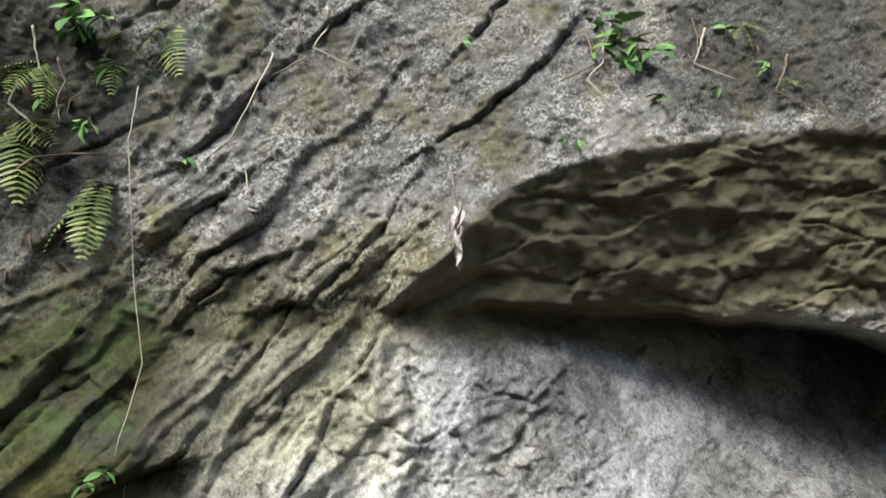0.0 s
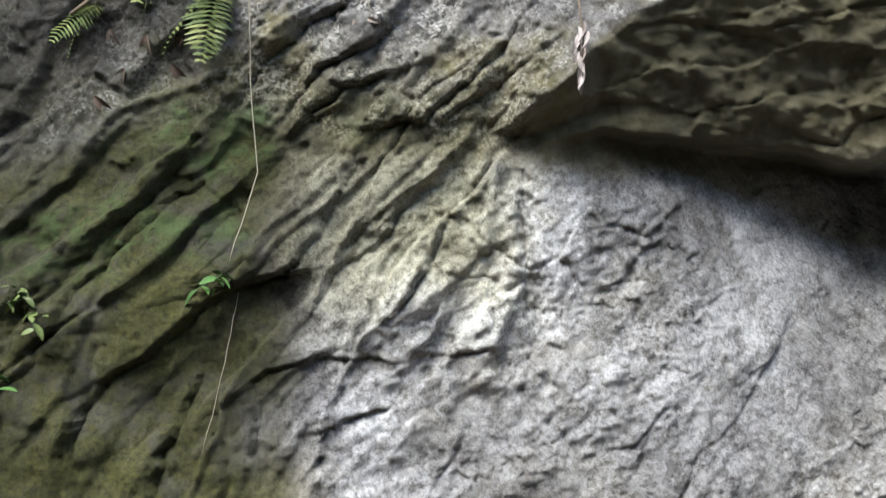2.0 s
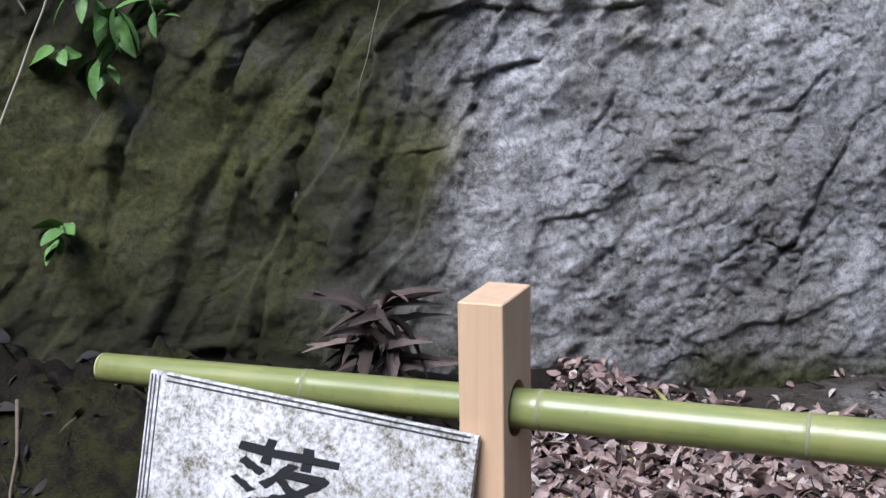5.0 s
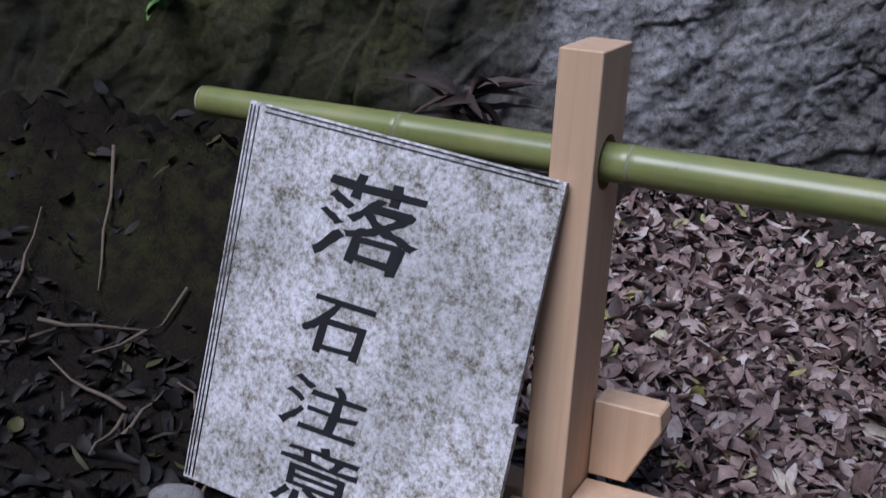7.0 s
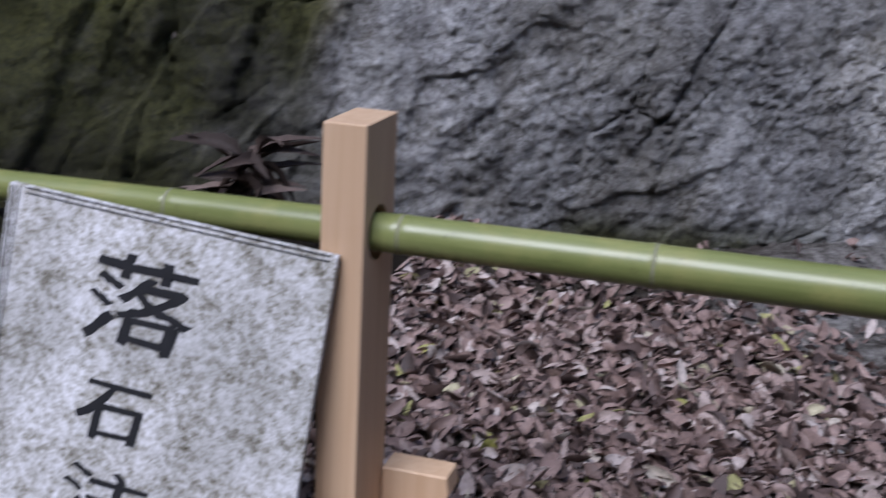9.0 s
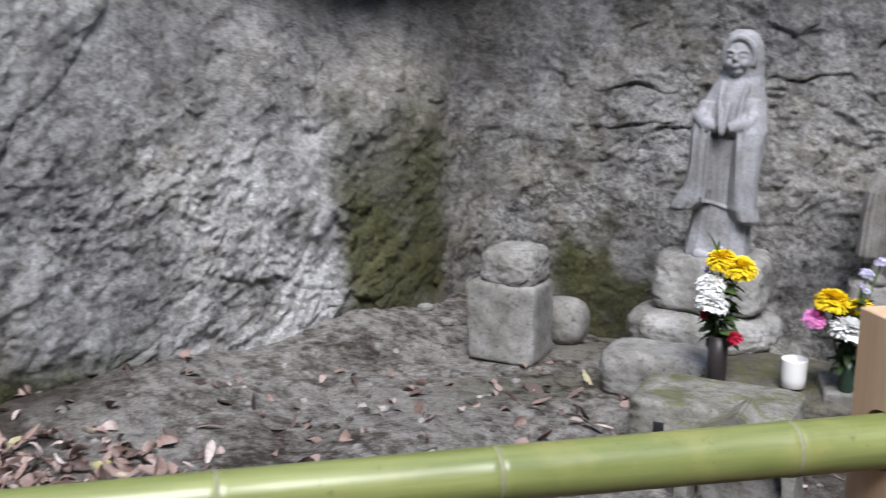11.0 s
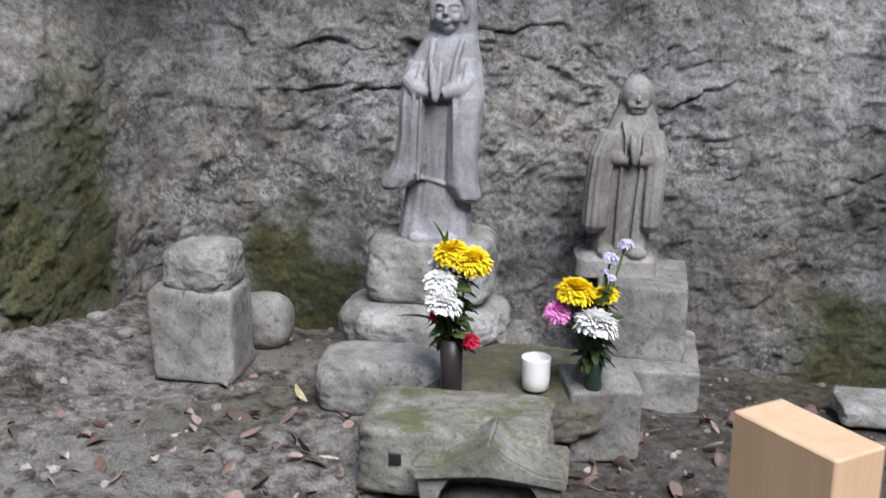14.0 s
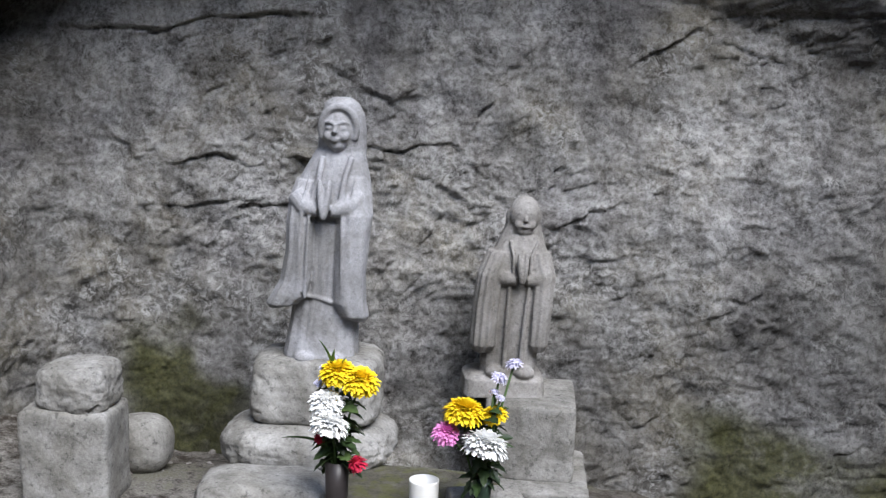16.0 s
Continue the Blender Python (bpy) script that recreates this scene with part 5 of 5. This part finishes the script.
def strand(points, r, name, mat, label, category="root"):
    """A thin dry strand that follows the rock."""
    pts = [(x, cliff_y(x, z) - out, z) for x, z, out in points]
    fine = []
    for a, b in zip(pts, pts[1:]):
        for k in range(5):
            t = k / 5
            fine.append(tuple(a[i] + (b[i] - a[i]) * t + 0.006 * noise.noise((a[0] * 9 + t * 3, a[2] * 7, i * 5)) for i in range(3)))
    fine.append(pts[-1])
    v, f = tube(fine, [r * (1 - 0.5 * k / len(fine)) for k in range(len(fine))], 6)
    return tagged(new(name, mesh_of(name, v, f, mat)), label, category)


strand([(-0.72, 2.75, 0.05), (-0.74, 2.58, 0.05), (-0.74, 2.18, 0.05), (-0.72, 1.9, 0.04), (-0.76, 1.64, 0.03)], 0.0024, "vine", VINE, "thin dry vine hanging down the mossy rock", "vine")
strand([(-0.77, 1.55, 0.02), (-0.8, 1.35, 0.02), (-0.83, 1.1, 0.02)], 0.0013, "vine", VINE, "hair-thin dry vine on the mossy rock", "vine")
strand([(-0.38, 2.88, 0.02), (-0.44, 2.72, 0.03), (-0.5, 2.6, 0.02), (-0.56, 2.52, 0.01)], 0.004, "root", VINE, "pale creeping root on the pebbly rock")
strand([(-0.45, 2.5, 0.02), (-0.43, 2.42, 0.03), (-0.42, 2.3, 0.03)], 0.003, "root", VINE, "short pale root dangling on the rock")
strand([(-1.2, 2.36, 0.05), (-0.98, 2.53, 0.05), (-0.8, 2.545, 0.04)], 0.006, "root", BARK, "dark woody root lying across the rock")
for n, (x, z) in enumerate([(-1.0, 2.95), (-0.95, 2.85), (-1.05, 2.78), (-0.3, 3.02), (-0.22, 3.05), (0.6, 2.98), (0.66, 2.92), (0.98, 3.02), (1.02, 2.98), (1.3, 2.85), (-1.45, 1.65), (-1.4, 1.6), (-1.5, 1.55), (-1.3, 1.7)]):
    rnd = random.Random(n)
    pts = [(x + 0.03 * k * rnd.uniform(-1, 1), z - 0.07 * k, 0.02 + 0.02 * rnd.random()) for k in range(4)]
    strand(pts, rnd.uniform(0.003, 0.006), "root", BARK if n % 2 else VINE, "brown rootlets dangling from the cliff top")
strand([(-1.62, 0.95, 0.04), (-1.5, 1.35, 0.08), (-1.42, 1.75, 0.06)], 0.004, "root", VINE, "pale dry stalk leaning on the mossy rock", "stalk")

# dead leaves caught on the face
for n, (x, z, s, rz) in enumerate([(-0.43, 2.76, 1.0, 170), (-0.41, 2.74, 0.8, 200), (-0.47, 2.36, 0.8, 165), (-0.53, 2.39, 0.5, 185), (-0.43, 2.36, 0.5, 110), (-0.98, 0.83, 0.7, 160), (-0.93, 2.73, 1.3, 120), (-0.9, 2.72, 1.1, 220), (-1.0, 2.3, 1.2, 190), (-0.95, 2.22, 1.0, 150),
                                   (-1.05, 2.2, 1.1, 210), (-1.1, 2.32, 1.2, 170), (-0.92, 2.3, 0.9, 230), (-1.12, 2.12, 1.0, 140), (-0.86, 2.66, 0.9, 180), (-1.04, 2.78, 1.1, 160), (-0.98, 2.62, 0.8, 210), (-0.88, 2.84, 0.9, 120), (1.1, 2.98, 1.0, 170), (0.95, 2.88, 0.8, 200), (0.7, 2.97, 0.9, 180), (1.2, 2.9, 0.9, 160), (-1.46, 1.38, 1.0, 210), (0.62, 2.92, 0.9, 180), (1.0, 2.96, 1.0, 190), (1.04, 2.92, 0.9, 170), (0.66, 2.86, 0.8, 150), (-0.62, 2.12, 0.5, 160)]):
    ob = new("dead_leaf", DEAD_LEAF)
    ob.matrix_basis = Matrix.Translation((x, cliff_y(x, z) - 0.015, z)) @ pose(0, 0, 0, 80, rz, 0) @ Matrix.Scale(s, 4)
    tagged(ob, "curled dry brown leaf caught on the rock", "leaf", "dead leaves on the cliff")

# withered twig at the brow
tw = thing("withered_twig", Matrix.Translation((0.175, min(cliff_y(0.175, 2.45), cliff_y(0.175, 2.3)) - 0.04, 2.43)), "withered twig with dry leaves hanging from the brow", "twig")
v, f = tube([(-0.01, 0.02, 0.02), (0, 0, -0.05), (0.01, -0.01, -0.12), (0.005, -0.01, -0.27)], [0.004, 0.003, 0.003, 0.0015], 6)
part("stem", mesh_of("stem", v, f, BARK), None, tw)
for k in range(14):
    rnd = random.Random(k)
    part("leaf", PALE_LEAF, None, tw, m=aim((rnd.uniform(-0.012, 0.014), -0.01, -0.08 - 0.013 * k), (rnd.uniform(-0.5, 0.5), rnd.uniform(-0.5, 0.2), -1), rnd.uniform(-90, 90)) @ Matrix.Scale(rnd.uniform(0.7, 1.1), 4))

# dead leaf clump at the foot of the face
clump = thing("dead_leaf_clump", Matrix.Translation((-0.7, 1.22, float(ground_z(-0.7, 1.22)) + 0.1)), "clump of large withered brown leaves on the soil", "dead leaves")
BIG_DEAD = leaf_mesh("leaf", 0.16, 0.06, WITHERED, 1.1, 0.5, 0.12, 10)
for k in range(40):
    rnd = random.Random(300 + k)
    a = rnd.uniform(0, 2 * math.pi)
    part("leaf", BIG_DEAD, None, clump, m=aim((rnd.uniform(-0.03, 0.03), rnd.uniform(-0.03, 0.03), rnd.uniform(-0.04, 0.16)), (0.8 * math.cos(a), 0.5 * math.sin(a) - 0.3, rnd.uniform(-0.6, 1.4)), rnd.uniform(-80, 80)) @ Matrix.Scale(rnd.uniform(0.5, 1.0), 4))


# ---- leaf litter, twigs and rock chips ----
def scatter_leaves(n, seed, mat, bank=False):
    rs = np.random.RandomState(seed)
    verts, faces = [], []
    t = np.linspace(0, 1, 5)
    for k in range(n):
        u = rs.rand()
        if bank:
            u = 0.87
            x, y = rs.uniform(-1.7, -0.1), (rs.uniform(-0.6, 0.22) if rs.rand() < 0.9 else rs.uniform(0.2, 0.9))
        elif u < 0.86:
            x, y = rs.uniform(-0.3, 1.7), rs.uniform(0.05, 2.0) * rs.uniform(0.7, 1)
            if y > 1.0 and rs.rand() < step(0.5, 1.2, x - 0.4 * (1.6 - y)):
                continue
        elif u < 0.885:
            x, y = rs.uniform(-0.25, 0.0), rs.uniform(-0.35, 0.2)
        elif u < 0.945:
            x, y = rs.uniform(0.3, 3.0), rs.uniform(0.6, 2.6)
        else:
            x, y = rs.uniform(2.4, 4.6), rs.uniform(0.3, 1.9)
        if y > 2.0 + 0.66 * x or (u >= 0.885 and rs.rand() < 0.5):
            continue
        L, W, a = rs.uniform(0.015, 0.1) * rs.uniform(0.6, 1), rs.uniform(0.003, 0.022), rs.uniform(0, 6.283)
        pitch, roll, curl, fold = rs.normal(0, 0.4), rs.normal(0, 0.7), rs.uniform(-0.9, 1.4), rs.uniform(-0.3, 1.1)
        z0 = float(ground_z(x, y)) + rs.uniform(0.002, 0.03 if u < 0.86 else 0.01) + 0.3 * L * abs(math.sin(pitch))
        w = W * np.sin(np.pi * np.clip(t * 0.9 + 0.06, 0, 1)) ** 0.8
        b = len(verts)
        ca, sa, cp, sp, cr, sr = math.cos(a), math.sin(a), math.cos(pitch), math.sin(pitch), math.cos(roll), math.sin(roll)
        for i in range(5):
            for s in (-1, 0, 1):
                px, py, pz = s * w[i], L * (t[i] - 0.5), -curl * L * (t[i] - 0.5) ** 2 + fold * abs(s) * w[i]
                px, pz = px * cr + pz * sr, -px * sr + pz * cr
                py, pz = py * cp - pz * sp, py * sp + pz * cp
                verts.append((x + px * ca - py * sa, y + px * sa + py * ca, z0 + pz))
        for i in range(4):
            for s in range(2):
                q = b + i * 3 + s
                faces.append((q, q + 1, q + 4, q + 3))
    return mesh_of("leaf_litter", verts, faces, mat)


litter = new("leaf_litter", scatter_leaves(15000, 4, LITTER))
tagged(litter, "thick litter of fallen brown leaves on the soil", "leaf litter", kind="stuff")
# leaf colours near black, to match the darkened soil
DARK_LEAF = leaf_material("dark_leaf", [(0.0, (0.004, 0.0035, 0.003)), (0.6, (0.015, 0.012, 0.009)), (0.92, (0.04, 0.032, 0.024)), (1.0, (0.1, 0.1, 0.03))], 0.7)
tagged(new("damp_leaf_litter", scatter_leaves(1500, 12, DARK_LEAF, True)), "dark leaf mould below the mossy rock", "leaf litter", kind="stuff")


def scatter_chips(n, seed):
    rs = np.random.RandomState(seed)
    verts, faces = [], []
    for k in range(n):
        x, y = rs.uniform(0.5, 4.6), rs.uniform(0.7, 3.2)
        if y > min(2.05 + 0.66 * x, 3.25 - 0.732 * (x - 2.799)):
            continue
        r = 0.0025 + 0.016 * rs.rand() ** 7
        z = float(ground_z(x, y)) + r * 0.2
        b, a0 = len(verts), rs.uniform(0, 6.28)
        for j, (rr, zz) in enumerate(((1.0, -0.4), (0.9, 0.25), (0.4, 0.55))):
            for q in range(5):
                a = a0 + 2 * math.pi * q / 5 + rs.uniform(-0.3, 0.3)
                k2 = r * rr * rs.uniform(0.7, 1.3)
                verts.append((x + k2 * math.cos(a), y + k2 * 0.8 * math.sin(a), z + r * zz * rs.uniform(0.8, 1.2)))
        for j in range(2):
            for q in range(5):
                faces.append((b + j * 5 + q, b + j * 5 + (q + 1) % 5, b + j * 5 + 5 + (q + 1) % 5, b + j * 5 + 5 + q))
        faces.append(tuple(b + 10 + q for q in range(5)))
    return mesh_of("rock_chips", verts, faces, CHIP, False)


CHIP = leaf_material("rock_chip", [(0.0, (0.07, 0.062, 0.054)), (0.55, (0.17, 0.155, 0.14)), (0.9, (0.27, 0.25, 0.235)), (1.0, (0.42, 0.4, 0.38))], 0.9)
tagged(new("rock_chips", scatter_chips(3400, 6)), "pale rock chips strewn over the cave soil", "rock chips", kind="stuff")
for n, (u, d, s) in enumerate([(0.1, 1.2, 0.05), (0.24, 1.45, 0.035), (-0.25, 1.35, 0.03), (-0.38, 0.55, 0.04), (-0.3, 0.45, 0.045), (-0.48, 0.5, 0.05), (-0.22, 0.95, 0.03), (1.25, 0.9, 0.035), (1.32, 0.6, 0.03), (1.45, 0.95, 0.03), (0.95, 1.25, 0.03)]):
    m = spot(u, d, 0)
    p = m.translation
    ob = new("loose_stone", rough_stone("loose_stone", (s * 1.3, s, s * 0.6), STONE_PALE if n % 2 else STONE, 40 + n, 3.4, 0.15, 8))
    ob.matrix_basis = pose(p.x, p.y, float(ground_z(p.x, p.y)) - 0.006, 0, 0, 40 * n)
    tagged(ob, "small broken grey stone on the soil", "stone", "loose stones")

for n in range(26):
    rnd = random.Random(700 + n)
    x, y = (rnd.uniform(-1.4, -0.35), rnd.uniform(-0.2, 0.5)) if n < 16 else (rnd.uniform(0.2, 1.6), rnd.uniform(0.4, 1.6))
    a, L = rnd.uniform(0, 6.28), rnd.uniform(0.12, 0.4)
    pts = []
    for k in range(5):
        qx, qy = x + (k - 2) / 4 * L * math.cos(a) + rnd.uniform(-0.01, 0.01), y + (k - 2) / 4 * L * math.sin(a) + rnd.uniform(-0.01, 0.01)
        pts.append((qx, qy, float(ground_z(qx, qy)) + 0.016 + 0.012 * rnd.random()))
    v, f = tube(pts, [0.005, 0.0045, 0.004, 0.003, 0.002], 6)
    tagged(new("fallen_twig", mesh_of("fallen_twig", v, f, VINE if n % 3 == 0 and n > 15 else BARK)), "thin dry twig lying among fallen leaves", "twig", "fallen twigs")
